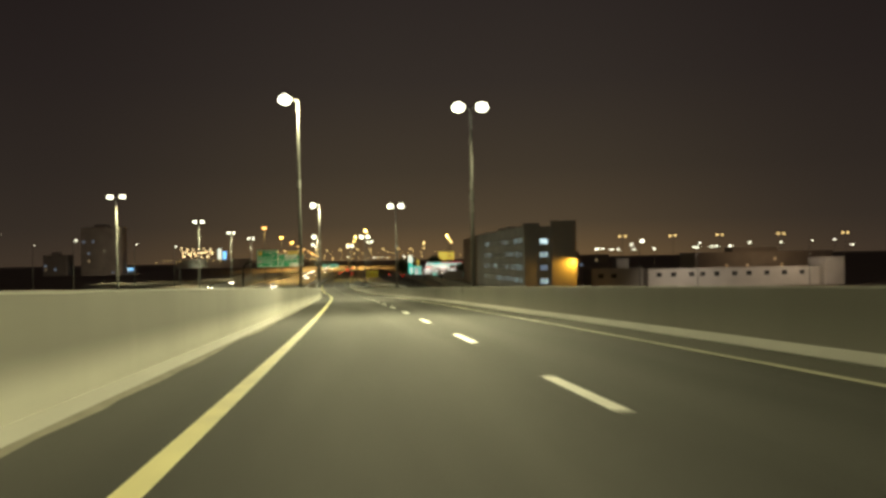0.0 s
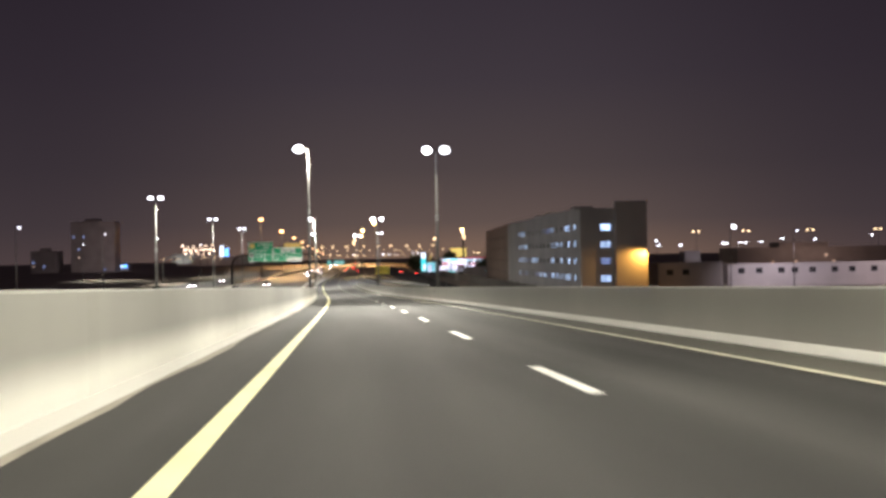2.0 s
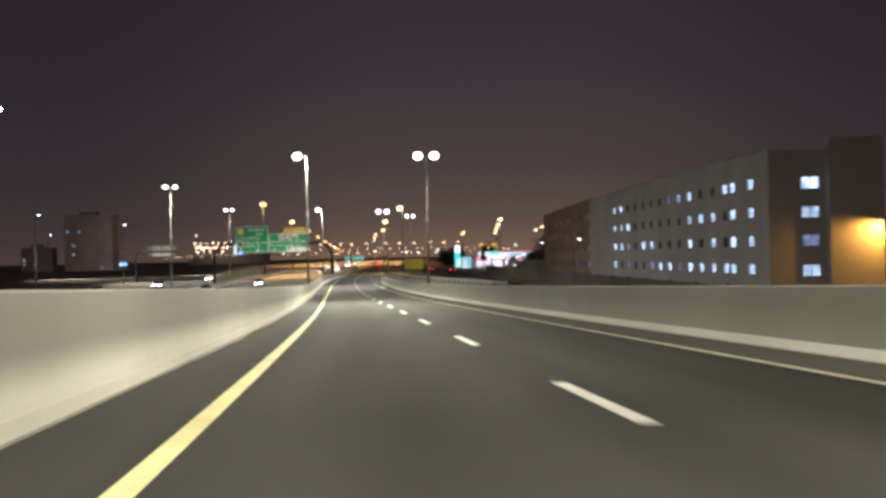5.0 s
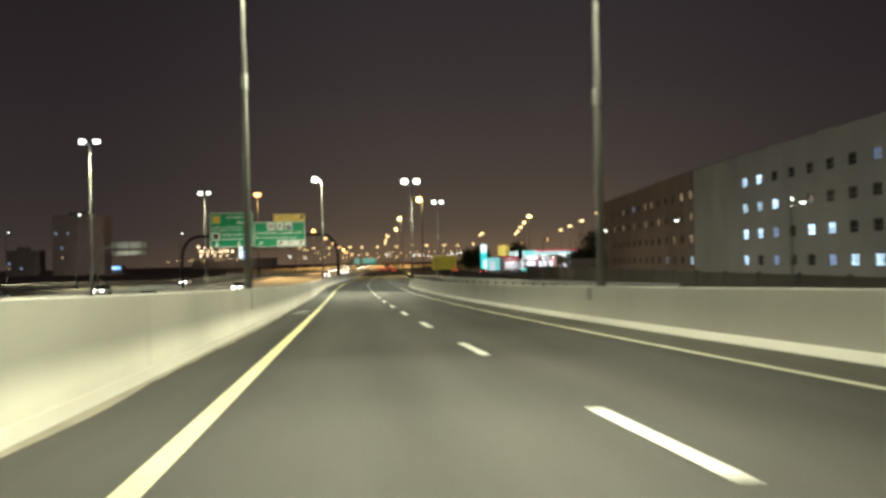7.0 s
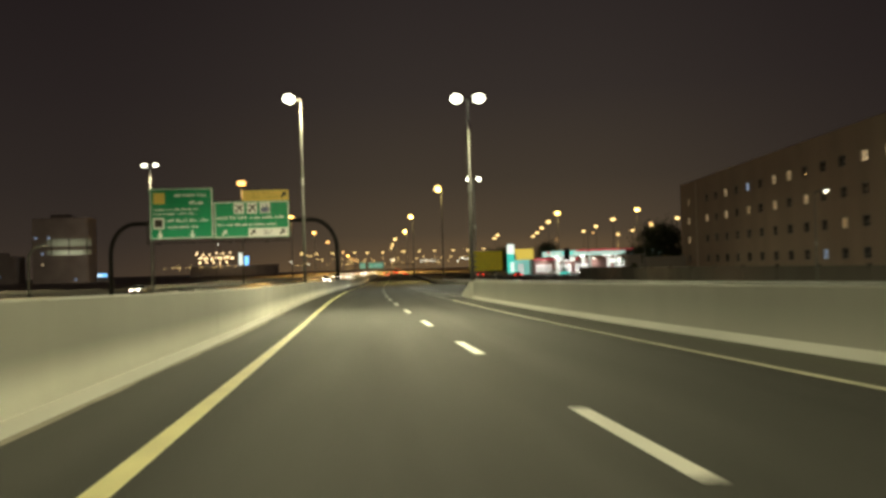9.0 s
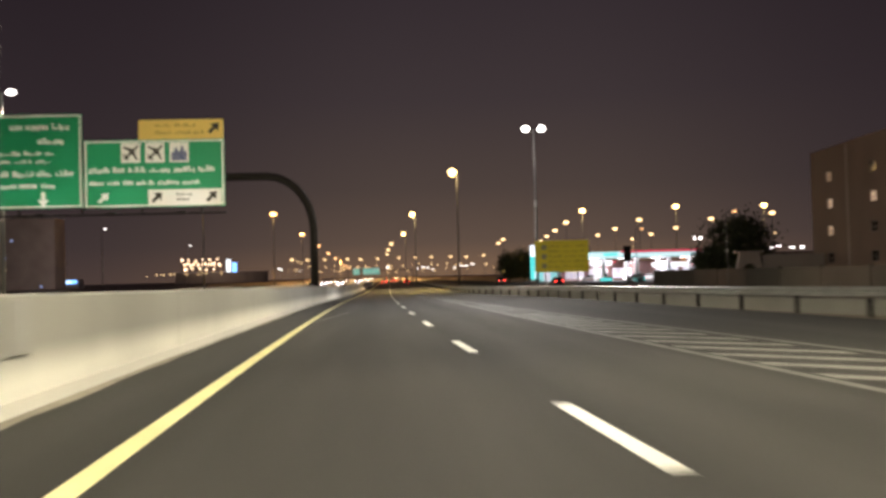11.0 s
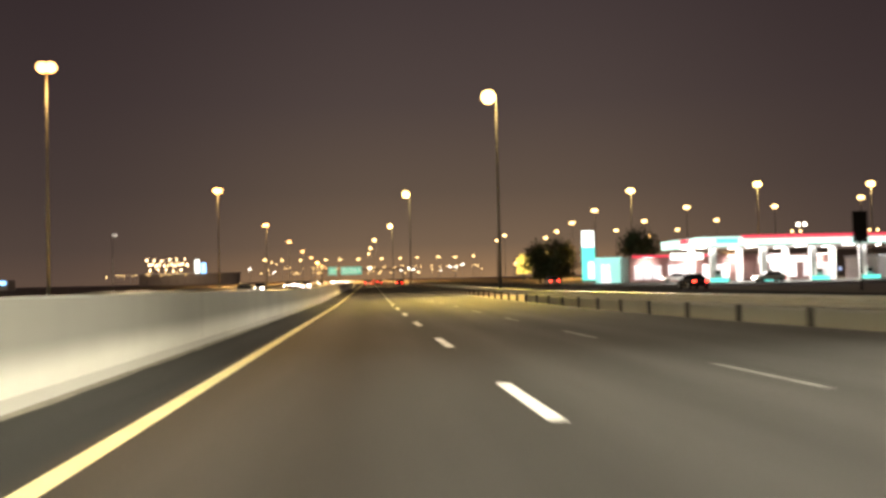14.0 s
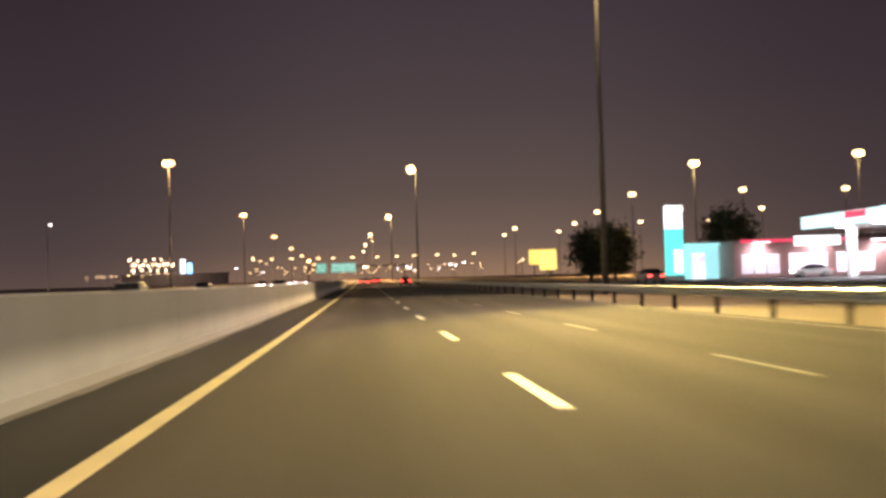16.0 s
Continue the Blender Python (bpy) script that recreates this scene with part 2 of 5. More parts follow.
M_WHITE_WORN = material("worn_white_paint", (0.15, 0.147, 0.135), 0.7, spread=0.35, scale=0.5, fine=40, stain=0.25)
M_CHEVRON = material("dulled_white_paint", (0.30, 0.295, 0.27), 0.7, spread=0.3, scale=0.5, fine=40, stain=0.2)
M_STEEL = material("galvanised_steel", (0.33, 0.34, 0.33), 0.45, 0.6, spread=0.15, scale=0.8, fine=30)
M_POLE = material("painted_pole", (0.14, 0.14, 0.133), 0.5, 0.2, spread=0.1, scale=1.2, fine=30)
M_DARKSTEEL = material("dark_painted_steel", (0.012, 0.010, 0.009), 0.75, 0.0, spec=0.25, spread=0.2, scale=1.0, fine=30)
M_SLEEVE = material("dull_grey_cover_paint", (0.33, 0.325, 0.30), 0.6, 0.1, spread=0.15, scale=1.0, fine=30)
M_SAND = material("sand", (0.20, 0.16, 0.115), 0.95, spread=0.3, scale=6, fine=8, bump=0.5)
M_BUILD = material("building_render", (0.40, 0.385, 0.37), 0.9, spread=0.14, scale=5, fine=12, stretch=(1, 1, 0.4), stain=0.06)
M_BUILD_WHITE = material("white_building_render", (0.50, 0.47, 0.44), 0.9, spread=0.14, scale=5, fine=12, stain=0.06)
M_DARKWALL = material("dark_building_render", (0.34, 0.30, 0.26), 0.9, spread=0.2, scale=8, fine=6)
M_BUILD_BROWN = material("brown_building_render", (0.24, 0.19, 0.155), 0.9, spread=0.14, scale=5, fine=12, stretch=(1, 1, 0.4), stain=0.06)
M_YARDWALL = material("dark_yard_wall_render", (0.10, 0.088, 0.074), 0.9, spread=0.25, scale=5, fine=12)
M_FRAME = material("window_frame", (0.16, 0.15, 0.14), 0.5, 0.3, spread=0.1)
M_DARKGLASS = material("dark_window_glass", (0.02, 0.022, 0.025), 0.12, 0.0, spread=0.2, scale=1, bump=0.02)
M_LITBLUE = glow("lit_window_cool", (0.55, 0.80, 1.0), 1.15, uneven=0.55)
M_LITDIM = glow("lit_window_dim", (0.45, 0.62, 1.0), 0.30, uneven=0.7)
M_LITWARM = glow("lit_window_warm", (1.0, 0.78, 0.50), 0.22, uneven=0.8)
M_BULB_WHITE = glow("white_lamp_lens", (0.96, 1.0, 0.86), 5.0)
M_BULB_SODIUM = glow("sodium_lamp_lens", (1.0, 0.56, 0.20), 2.6)
M_BULB_YELLOW = glow("yellow_lamp_lens", (1.0, 0.72, 0.30), 2.8)
M_SIGN_GREEN = material("green_sign_sheet", (0.0, 0.30, 0.13), 0.35, spread=0.06, scale=2, fine=10, bump=0.02)
M_SIGN_WHITE = material("white_sign_sheet", (0.86, 0.86, 0.82), 0.35, spread=0.05, scale=2, fine=10, bump=0.02)
M_SIGN_YELLOW = material("yellow_sign_sheet", (0.95, 0.80, 0.02), 0.4, spread=0.06, scale=2, fine=10, bump=0.02)
M_SIGN_AMBER = material("amber_sign_sheet", (0.80, 0.58, 0.14), 0.4, spread=0.08, scale=2, fine=10, bump=0.02)
M_SIGN_TEXT = material("faded_sign_text", (0.72, 0.58, 0.02), 0.4, spread=0.1, scale=1)
M_SIGN_GREY = material("faded_sign_mark", (0.45, 0.40, 0.16), 0.5, spread=0.1)
M_SIGN_BACK = material("pale_sign_back", (0.36, 0.37, 0.33), 0.5, spread=0.15, scale=1.5)
M_SIGN_DARK = material("dark_sign_ink", (0.035, 0.03, 0.02), 0.5, spread=0.1)
M_SIGN_BLUE = material("blue_sign_ink", (0.05, 0.07, 0.22), 0.5, spread=0.1)
M_SIGN_GREYINK = material("grey_sign_ink", (0.25, 0.24, 0.22), 0.5, spread=0.1)
M_SIGN_FAINT = material("faint_amber_ink", (0.52, 0.36, 0.08), 0.5, spread=0.1)
M_RUBBER = material("rubber", (0.02, 0.02, 0.02), 0.9, spread=0.2)
M_LEAF = material("foliage", (0.07, 0.09, 0.04), 0.7, spread=0.5, scale=0.8, fine=5)
M_BARK = material("bark", (0.12, 0.085, 0.06), 0.9, spread=0.4, scale=0.4, fine=12)
M_FASCIA = glow("canopy_fascia", (0.60, 1.0, 0.95), 0.72)
M_FASCIA_RED = glow("red_fascia_strip", (1.0, 0.08, 0.14), 0.55)
M_TEAL = glow("teal_lit_panel", (0.06, 0.80, 0.71), 0.75)
M_TEAL_WALL = glow("teal_glow_wall", (0.30, 0.80, 0.76), 0.5)
M_PYLON_WHITE = glow("white_lit_panel", (0.85, 1.0, 0.98), 1.1)
M_CANOPY_LAMP = glow("canopy_downlights", (0.95, 1.0, 1.0), 6.0)
M_SHOP_GLASS = glow("lit_shop_window", (0.92, 0.95, 1.0), 0.42, uneven=0.6)
M_PINKWALL = material("pink_render", (0.45, 0.27, 0.25), 0.8, spread=0.12, scale=3)
M_COLUMN = material("white_column_paint", (0.66, 0.68, 0.67), 0.6, spread=0.08, scale=2)
M_TAIL = glow("tail_lamp", (1.0, 0.05, 0.03), 5.0)
M_HEAD = glow("head_lamp", (1.0, 0.95, 0.85), 26.0)
M_BLUELIT = glow("blue_lit_sign", (0.15, 0.50, 1.0), 2.0)
M_BILLBOARD = glow("lit_billboard", (1.0, 0.80, 0.16), 1.0, uneven=0.3)


def car_paint(name, colour):
    return material(name, colour, 0.25, 0.2, spread=0.05, scale=2, fine=5, bump=0.0)


# ================= mesh helpers =================
def part(name, bm, mat, parent=None, label="", at=None, smooth=False):
    """Links a bmesh as one mesh object, under a thing or part."""
    me = bpy.data.meshes.new(name)
    bmesh.ops.recalc_face_normals(bm, faces=bm.faces)
    bm.to_mesh(me)
    bm.free()
    if smooth:
        me.shade_smooth()
    me.materials.append(mat)
    ob = new(name, me)
    if parent is not None:
        ob.parent = parent
    if at is not None:
        ob.matrix_basis = at
    return tagged(ob, label)


def thing(name, m, label, category, group="", kind=""):
    ob = new(name)
    ob.empty_display_size = 0.3
    ob.matrix_basis = m
    return tagged(ob, label, category, group, kind)


def box(bm, x0, x1, y0, y1, z0, z1, bevel=0.0):
    made = bmesh.ops.create_cube(bm, size=1.0)["verts"]
    for v in made:
        v.co = ((x0 + x1) / 2 + v.co.x * (x1 - x0), (y0 + y1) / 2 + v.co.y * (y1 - y0), (z0 + z1) / 2 + v.co.z * (z1 - z0))
    if bevel:
        edges = list({e for v in made for e in v.link_edges})
        bmesh.ops.bevel(bm, geom=edges, offset=bevel, segments=1, affect="EDGES")
    return bm


def boxed(*a, **k):
    return box(bmesh.new(), *a, **k)


def tube(bm, points, radii, sides=10):
    """A pipe along points, with its radius at each."""
    rings = []
    pts = [Vector(p) for p in points]
    for i, p in enumerate(pts):
        d = (pts[min(i + 1, len(pts) - 1)] - pts[max(i - 1, 0)]).normalized()
        side = d.cross(Vector((0, 1, 0) if abs(d.y) < 0.9 else (1, 0, 0))).normalized()
        up = side.cross(d)
        r = radii[i] if hasattr(radii, "__len__") else radii
        rings.append([bm.verts.new(p + (side * math.cos(a) + up * math.sin(a)) * r) for a in (2 * math.pi * k / sides for k in range(sides))])
    for a, b in zip(rings, rings[1:]):
        for k in range(sides):
            bm.faces.new((a[k], a[(k + 1) % sides], b[(k + 1) % sides], b[k]))
    bm.faces.new(rings[0])
    bm.faces.new(rings[-1][::-1])
    return bm


def sweep(bm, profile, ys, closed=True):
    """A profile of (lateral, height) pairs swept along the road."""
    rings = [[bm.verts.new(on_road(lat, y, h)) for lat, h in profile] for y in ys]
    n = len(profile)
    for a, b in zip(rings, rings[1:]):
        for k in range(n if closed else n - 1):
            bm.faces.new((a[k], a[(k + 1) % n], b[(k + 1) % n], b[k]))
    if closed:
        bm.faces.new(rings[0])
        bm.faces.new(rings[-1][::-1])
    return bm


def steps(y0, y1, d):
    n = max(1, round((y1 - y0) / d))
    return [y0 + (y1 - y0) * i / n for i in range(n + 1)]


def ease(a, b, v):
    s = min(1.0, max(0.0, (v - a) / (b - a)))
    return s * s * (3 - 2 * s)


# ================= ground, roads and markings =================
RAMP_END = 286.0          # where the right-hand barrier ends
RAMP_START = -60.0


def left_foot(y):
    """Where the left-hand barrier's foot runs."""
    return -1.29 - 0.21 * ease(208, 300, y)


def right_foot(y):
    """Where the right-hand barrier's foot runs beside the slowly widening shoulder."""
    return 7.86 + 0.44 * ease(10, 235, y)


def right_line(y):
    return 6.77 + 0.16 * ease(60, 230, y)


def right_edge(y):
    return 14.7 - 2.5 * ease(352, 400, y)


def ground_height(x, y):
    lat = x - road_x(y)
    low = -0.12
    if y < 205:
        return low
    raised = road_z(y) - 0.12
    inside = min(ease(-8.0, -2.2, lat), 1 - ease(19, 30, lat)) * ease(205, 232, y)
    return low + (raised - low) * inside if raised > low else low


bm = bmesh.new()
gx = [-3500, -1500, -700, -350, -180, -120, -80, -60, -45, -35, -28, -22, -17, -13, -10, -8, -6, -4.5, -3, -1.5, 0, 2, 4, 6, 8, 10, 12, 14, 16, 18, 20, 22, 24, 27, 30, 34, 40, 50, 65, 90, 130, 200, 350, 700, 1500, 3500]
gy = [-400, -200, -100, -50] + [0 + 12 * i for i in range(17)] + [200 + 6 * i for i in range(45)] + [480, 520, 600, 700, 900, 1300, 2000, 3000, 4800]
grid = [[bm.verts.new((x, y, ground_height(x, y))) for x in gx] for y in gy]
for a, b in zip(grid, grid[1:]):
    for k in range(len(gx) - 1):
        bm.faces.new((a[k], a[k + 1], b[k + 1], b[k]))
tagged(part("ground", bm, M_SAND, smooth=True), "flat sandy desert ground beside the motorway", "ground", kind="structure")

# the carriageway that the camera drives on
bm = sweep(bmesh.new(), [(-1.45, 0), (1.0, 0), (3.6, 0), (6.0, 0), (8.4, 0), (8.4, -0.3), (-1.45, -0.3)], steps(RAMP_START, 560, 7))
uv = bm.loops.layers.uv.new("UVMap")
for f in bm.faces:
    for c in f.loops:
        c[uv].uv = (c.vert.co.x - road_x(c.vert.co.y), c.vert.co.y)
road = part("road", bm, M_LANE)
tagged(road, "smooth grey asphalt carriageway of the descending flyover", "road", kind="structure")
bm = bmesh.new()
rings = []
for y in steps(214, 560, 6):
    e = right_edge(y)
    rings.append([bm.verts.new(on_road(lat, y, h)) for lat, h in ((8.404, -0.003), (11, -0.003), (e, -0.003), (e, -0.25), (8.404, -0.25))])
for a, b in zip(rings, rings[1:]):
    for k in range(5):
        bm.faces.new((a[k], a[(k + 1) % 5], b[(k + 1) % 5], b[k]))
tagged(part("merging_lane_road", bm, M_ASPHALT), "dark asphalt of the slip road merging beside the carriageway", "road", kind="structure")
bm = boxed(-2.2, 12.2, 560, 4800, -0.25, -0.001)
tagged(part("motorway_road", bm, M_ASPHALT), "grey asphalt motorway running on to the horizon", "road", kind="structure")
# opposite carriageway and service road
bm = bmesh.new()
rings = []
for y in steps(-200, 600, 14):
    z = 0.02
    rings.append([bm.verts.new((road_x(y) + lat - 14 * (1 - ease(-150, 210, y)), y, z + dz)) for lat, dz in ((-24.5, 0), (-15, 0), (-6.5, 0), (-6.5, -0.2), (-24.5, -0.2))])
for a, b in zip(rings, rings[1:]):
    for k in range(5):
        bm.faces.new((a[k], a[(k + 1) % 5], b[(k + 1) % 5], b[k]))
tagged(part("opposite_road", bm, M_ASPHALT_OLD), "asphalt carriageway for oncoming traffic", "road", kind="structure")
tagged(part("opposite_motorway", boxed(-24.5, -6.5, 600, 4800, -0.2, 0.018), M_ASPHALT_OLD), "far stretch of the oncoming asphalt carriageway", "road", kind="structure")
tagged(part("outer_road", boxed(-48, -31, -200, 4800, -0.2, 0.022), M_ASPHALT_OLD), "asphalt side road beyond the oncoming carriageway", "road", kind="structure")
tagged(part("service_road", boxed(24, 36, 150, 900, -0.2, 0.03), M_ASPHALT), "asphalt service road by the petrol station", "road", kind="structure")
tagged(part("forecourt", boxed(37, 110, 478, 560, -0.2, 0.06), M_ASPHALT_OLD), "pale concrete forecourt of the petrol station", "pavement", kind="structure")

# painted lines
tagged(part("yellow_edge_line", sweep(bmesh.new(), [(-0.10, 0.005), (0.10, 0.005)], steps(RAMP_START, 560, 6), False), M_YELLOW), "solid yellow painted edge line", "road marking", kind="structure")
tagged(part("yellow_edge_line", boxed(-0.1, 0.1, 560, 2500, 0.001, 0.006), M_YELLOW), "far solid yellow painted edge line", "road marking", kind="structure")
def ribbon(left, right, ys, h):
    """A flat strip on the road between two lines."""
    bm = bmesh.new()
    rows = [[bm.verts.new(on_road(d(y), y, h)) for d in (left, right)] for y in ys]
    for u, v in zip(rows, rows[1:]):
        bm.faces.new((u[0], u[1], v[1], v[0]))
    return bm


tagged(part("shoulder", ribbon(lambda y: right_line(y) - 0.02, lambda y: right_foot(y) - 0.07, steps(RAMP_START, 284, 6), 0.004), M_SHOULDER), "pale dusty asphalt shoulder along the barrier", "road", kind="structure")
tagged(part("right_edge_line", ribbon(lambda y: right_line(y) - 0.07, lambda y: right_line(y) + 0.07, steps(RAMP_START, 284, 6), 0.009), M_YELLOW_FADED), "solid pale yellow painted edge line", "road marking", kind="structure")
tagged(part("worn_edge_line", sweep(bmesh.new(), [(6.81, 0.005), (6.97, 0.005)], steps(284.2, 361, 6), False), M_WHITE_WORN), "worn solid edge line beside the gore", "road marking", kind="structure")
tagged(part("outer_edge_line", sweep(bmesh.new(), [(11.55, 0.005), (11.7, 0.005)], steps(400, 560, 8), False), M_WHITE_WORN), "worn solid white outer edge line of the motorway", "road marking", kind="structure")
DASH_STEP, DASH_FIRST, DASH_LENGTH = 10.35, 20.32, 3.3


def dashes(name, lat, k0, k1, width, step, first, label, paint=M_WHITE):
    top = thing(name, Matrix.Identity(4), label, "road marking", kind="structure")
    for k in range(k0, k1):
        y = first + step * k
        part("dash", sweep(bmesh.new(), [(lat - width / 2, 0.006), (lat + width / 2, 0.006)], steps(y - DASH_LENGTH / 2, y + DASH_LENGTH / 2, 1.7), False), paint, top)
    return top


dashes("lane_line", 3.65, -6, 90, 0.17, DASH_STEP, DASH_FIRST, "broken white painted lane line")
dashes("second_lane_line", 6.92, 34, 80, 0.12, DASH_STEP, DASH_FIRST - 8.6, "worn broken white line of the joining lane", M_WHITE_WORN)
# chevrons in the gore where the slip road joins
gore = thing("gore_marking", Matrix.Identity(4), "white painted chevron stripes between the merging roads", "road marking", kind="structure")
for k in range(22):
    y = 292.5 + 1.75 * k
    w = 2.1 * (1 - k / 30)
    bm = bmesh.new()
    p = [on_road(7.05, y, 0.007), on_road(7.05 + w, y - w * 1.2, 0.007), on_road(7.05 + w, y - w * 1.2 + 0.5, 0.007), on_road(7.05, y + 0.5, 0.007)]
    bm.faces.new([bm.verts.new(c) for c in p])
    part("stripe", bm, M_CHEVRON if k < 14 else M_WHITE_WORN, gore)
bm = bmesh.new()
a = [[bm.verts.new(on_road(9.5 - 2.4 * (y - 287) / 63 + d, y, 0.008)) for d in (0, 0.18)] for y in steps(287, 350, 6)]
for r, s in zip(a, a[1:]):
    bm.faces.new((r[0], r[1], s[1], s[0]))
part("border_line", bm, M_WHITE_WORN, gore)

# odd stray strokes of paint
stray = thing("stray_paint_line", Matrix.Identity(4), "thin slanting white paint stroke beside the yellow line", "road marking", kind="structure")
bm = bmesh.new()
bm.faces.new([bm.verts.new(c) for c in (on_road(0.12, 313.5, 0.007), on_road(0.20, 313.5, 0.007), on_road(1.12, 324, 0.007), on_road(1.02, 324, 0.007))])
part("stroke", bm, M_WHITE_WORN, stray)
shoulder = thing("shoulder_marking", Matrix.Identity(4), "two short white strokes painted on the shoulder", "road marking", kind="structure")
for y in (220.0, 222.3):
    bm = bmesh.new()
    bm.faces.new([bm.verts.new(on_road(u, y + v, 0.007)) for u, v in ((-0.95, 0), (-0.28, 0), (-0.28, 0.35), (-0.95, 0.35))])
    part("stroke", bm, M_WHITE, shoulder)

# blown sand along the barrier's foot
rnd = random.Random(31)
drift = thing("sand_drift", Matrix.Identity(4), "thin pale blown sand along the barrier foot", "sand", kind="stuff")
bm = bmesh.new()
w0, prev = 0.1, None
for y in steps(-20, 520, 0.9):
    w0 = min(0.13, max(0.015, w0 + rnd.uniform(-0.05, 0.05)))
    row = [bm.verts.new(on_road(left_foot(y) + d, y, h)) for d, h in ((-0.01, 0.03), (w0 * 0.5, 0.012), (w0, 0.003))]
    if prev:
        for k in (0, 1):
            bm.faces.new((prev[k], prev[k + 1], row[k + 1], row[k]))
    prev = row
part("sand", bm, M_DUST, drift)

# ================= barriers =================
def barrier(name, foot, sign, height, y0, y1, label):
    """Concrete safety barrier in cast lengths on a whitewashed plinth; foot gives its line, sign the side of the road."""
    top = thing(name, Matrix.Identity(4), label, "barrier", kind="structure")
    wall = [(0.078, 0.150), (0.082, 0.55), (0.088, height - 0.025), (0.105, height), (0.38, height), (0.41, height - 0.03), (0.52, -0.3), (0.078, -0.3)]
    plinth = [(0.0, -0.25), (0.0, 0.015), (0.036, 0.085), (0.069, 0.150), (0.0775, 0.157), (0.0775, -0.25)]
    ys = steps(y0, y1, 12.0)
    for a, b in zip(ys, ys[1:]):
        for prof, kind, mat in ((wall, "panel", M_BARRIER if sign < 0 else M_BARRIER_RIGHT), (plinth, "plinth", M_PLINTH if sign > 0 else M_PLINTH_DULL)):
            g = 0.012 if kind == "panel" else 0.003
            bm = bmesh.new()
            rings = [[bm.verts.new(on_road(foot(y) + sign * d, y, h)) for d, h in prof] for y in steps(a + g, b - g, 6)]
            n = len(prof)
            for u, v in zip(rings, rings[1:]):
                for k in range(n):
                    bm.faces.new((u[k], u[(k + 1) % n], v[(k + 1) % n], v[k]))
            bm.faces.new(rings[0])
            bm.faces.new(rings[-1][::-1])
            uv = bm.loops.layers.uv.new("UVMap")
            for f in bm.faces:
                for c in f.loops:
                    c[uv].uv = (c.vert.co.y, c.vert.co.z - road_z(c.vert.co.y))
            part(kind, bm, mat, top)
    return top


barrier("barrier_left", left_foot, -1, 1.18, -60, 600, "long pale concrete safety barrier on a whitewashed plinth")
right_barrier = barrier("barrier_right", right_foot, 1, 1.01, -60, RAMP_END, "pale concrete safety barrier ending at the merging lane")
# sloping end piece of the right-hand barrier
RIGHT_FOOT = right_foot(RAMP_END)
bm = bmesh.new()
prof = ((0.0, 0), (0.035, 0.2), (0.06, 1.0), (0.38, 1.0), (0.52, 0.0))
ra = [bm.verts.new(on_road(RIGHT_FOOT + d, RAMP_END, h)) for d, h in prof]
rb = [bm.verts.new(on_road(RIGHT_FOOT + d, RAMP_END + 1.6, h * 0.95)) for d, h in prof]
rc = [bm.verts.new(on_road(RIGHT_FOOT + 0.05 + d * 0.8, RAMP_END + 6.5, h * 0.18)) for d, h in prof]
for u, v in ((ra, rb), (rb, rc)):
    for k in range(5):
        bm.faces.new((u[k], u[(k + 1) % 5], v[(k + 1) % 5], v[k]))
bm.faces.new(ra)
bm.faces.new(rc[::-1])
part("end_piece", bm, M_CONCRETE, right_barrier)
# retaining walls that carry the flyover
for name, lat, y1 in (("retaining_wall_left", -1.50, 250), ("retaining_wall_right", 8.42, 250)):
    bm = bmesh.new()
    rings = []
    for y in steps(-60, y1, 10):
        x, _, z = on_road(lat, y, -0.31)
        rings.append([bm.verts.new(c) for c in ((x - 0.2, y, z), (x + 0.2, y, z), (x + 0.2, y, -0.3), (x - 0.2, y, -0.3))])
    for a, b in zip(rings, rings[1:]):
        for k in range(4):
            bm.faces.new((a[k], a[(k + 1) % 4], b[(k + 1) % 4], b[k]))
    bm.faces.new(rings[0])
    bm.faces.new(rings[-1][::-1])
    tagged(part(name, bm, M_WALL), "plain concrete retaining wall of the flyover", "wall", kind="structure")
# low barrier of the oncoming carriageway
def low_barrier(name, lat, y0, y1, label):
    top = thing(name, Matrix.Identity(4), label, "barrier", kind="structure")
    for a, b in zip(steps(y0, y1, 20), steps(y0, y1, 20)[1:]):
        bm = bmesh.new()
        prof = ((-0.3, 0), (-0.12, 0.3), (-0.1, 0.85), (0.1, 0.85), (0.12, 0.3), (0.3, 0))
        r = [[bm.verts.new((road_x(y) + lat + d, y, -0.05 + h)) for d, h in prof] for y in (a + 0.02, b - 0.02)]
        for k in range(6):
            bm.faces.new((r[0][k], r[0][(k + 1) % 6], r[1][(k + 1) % 6], r[1][k]))
        bm.faces.new(r[0])
        bm.faces.new(r[1][::-1])
        part("panel", bm, M_CONCRETE, top)


low_barrier("median_barrier", -25.6, 60, 700, "low concrete barrier along the oncoming carriageway")
low_barrier("inner_barrier", -5.2, 230, 700, "low concrete barrier at the oncoming carriageway's inner edge")


# steel guard rail along the merging lane
def rail_lat(y):
    return right_edge(y) + 0.35 + 5.0 * (1 - ease(255, 335, y))


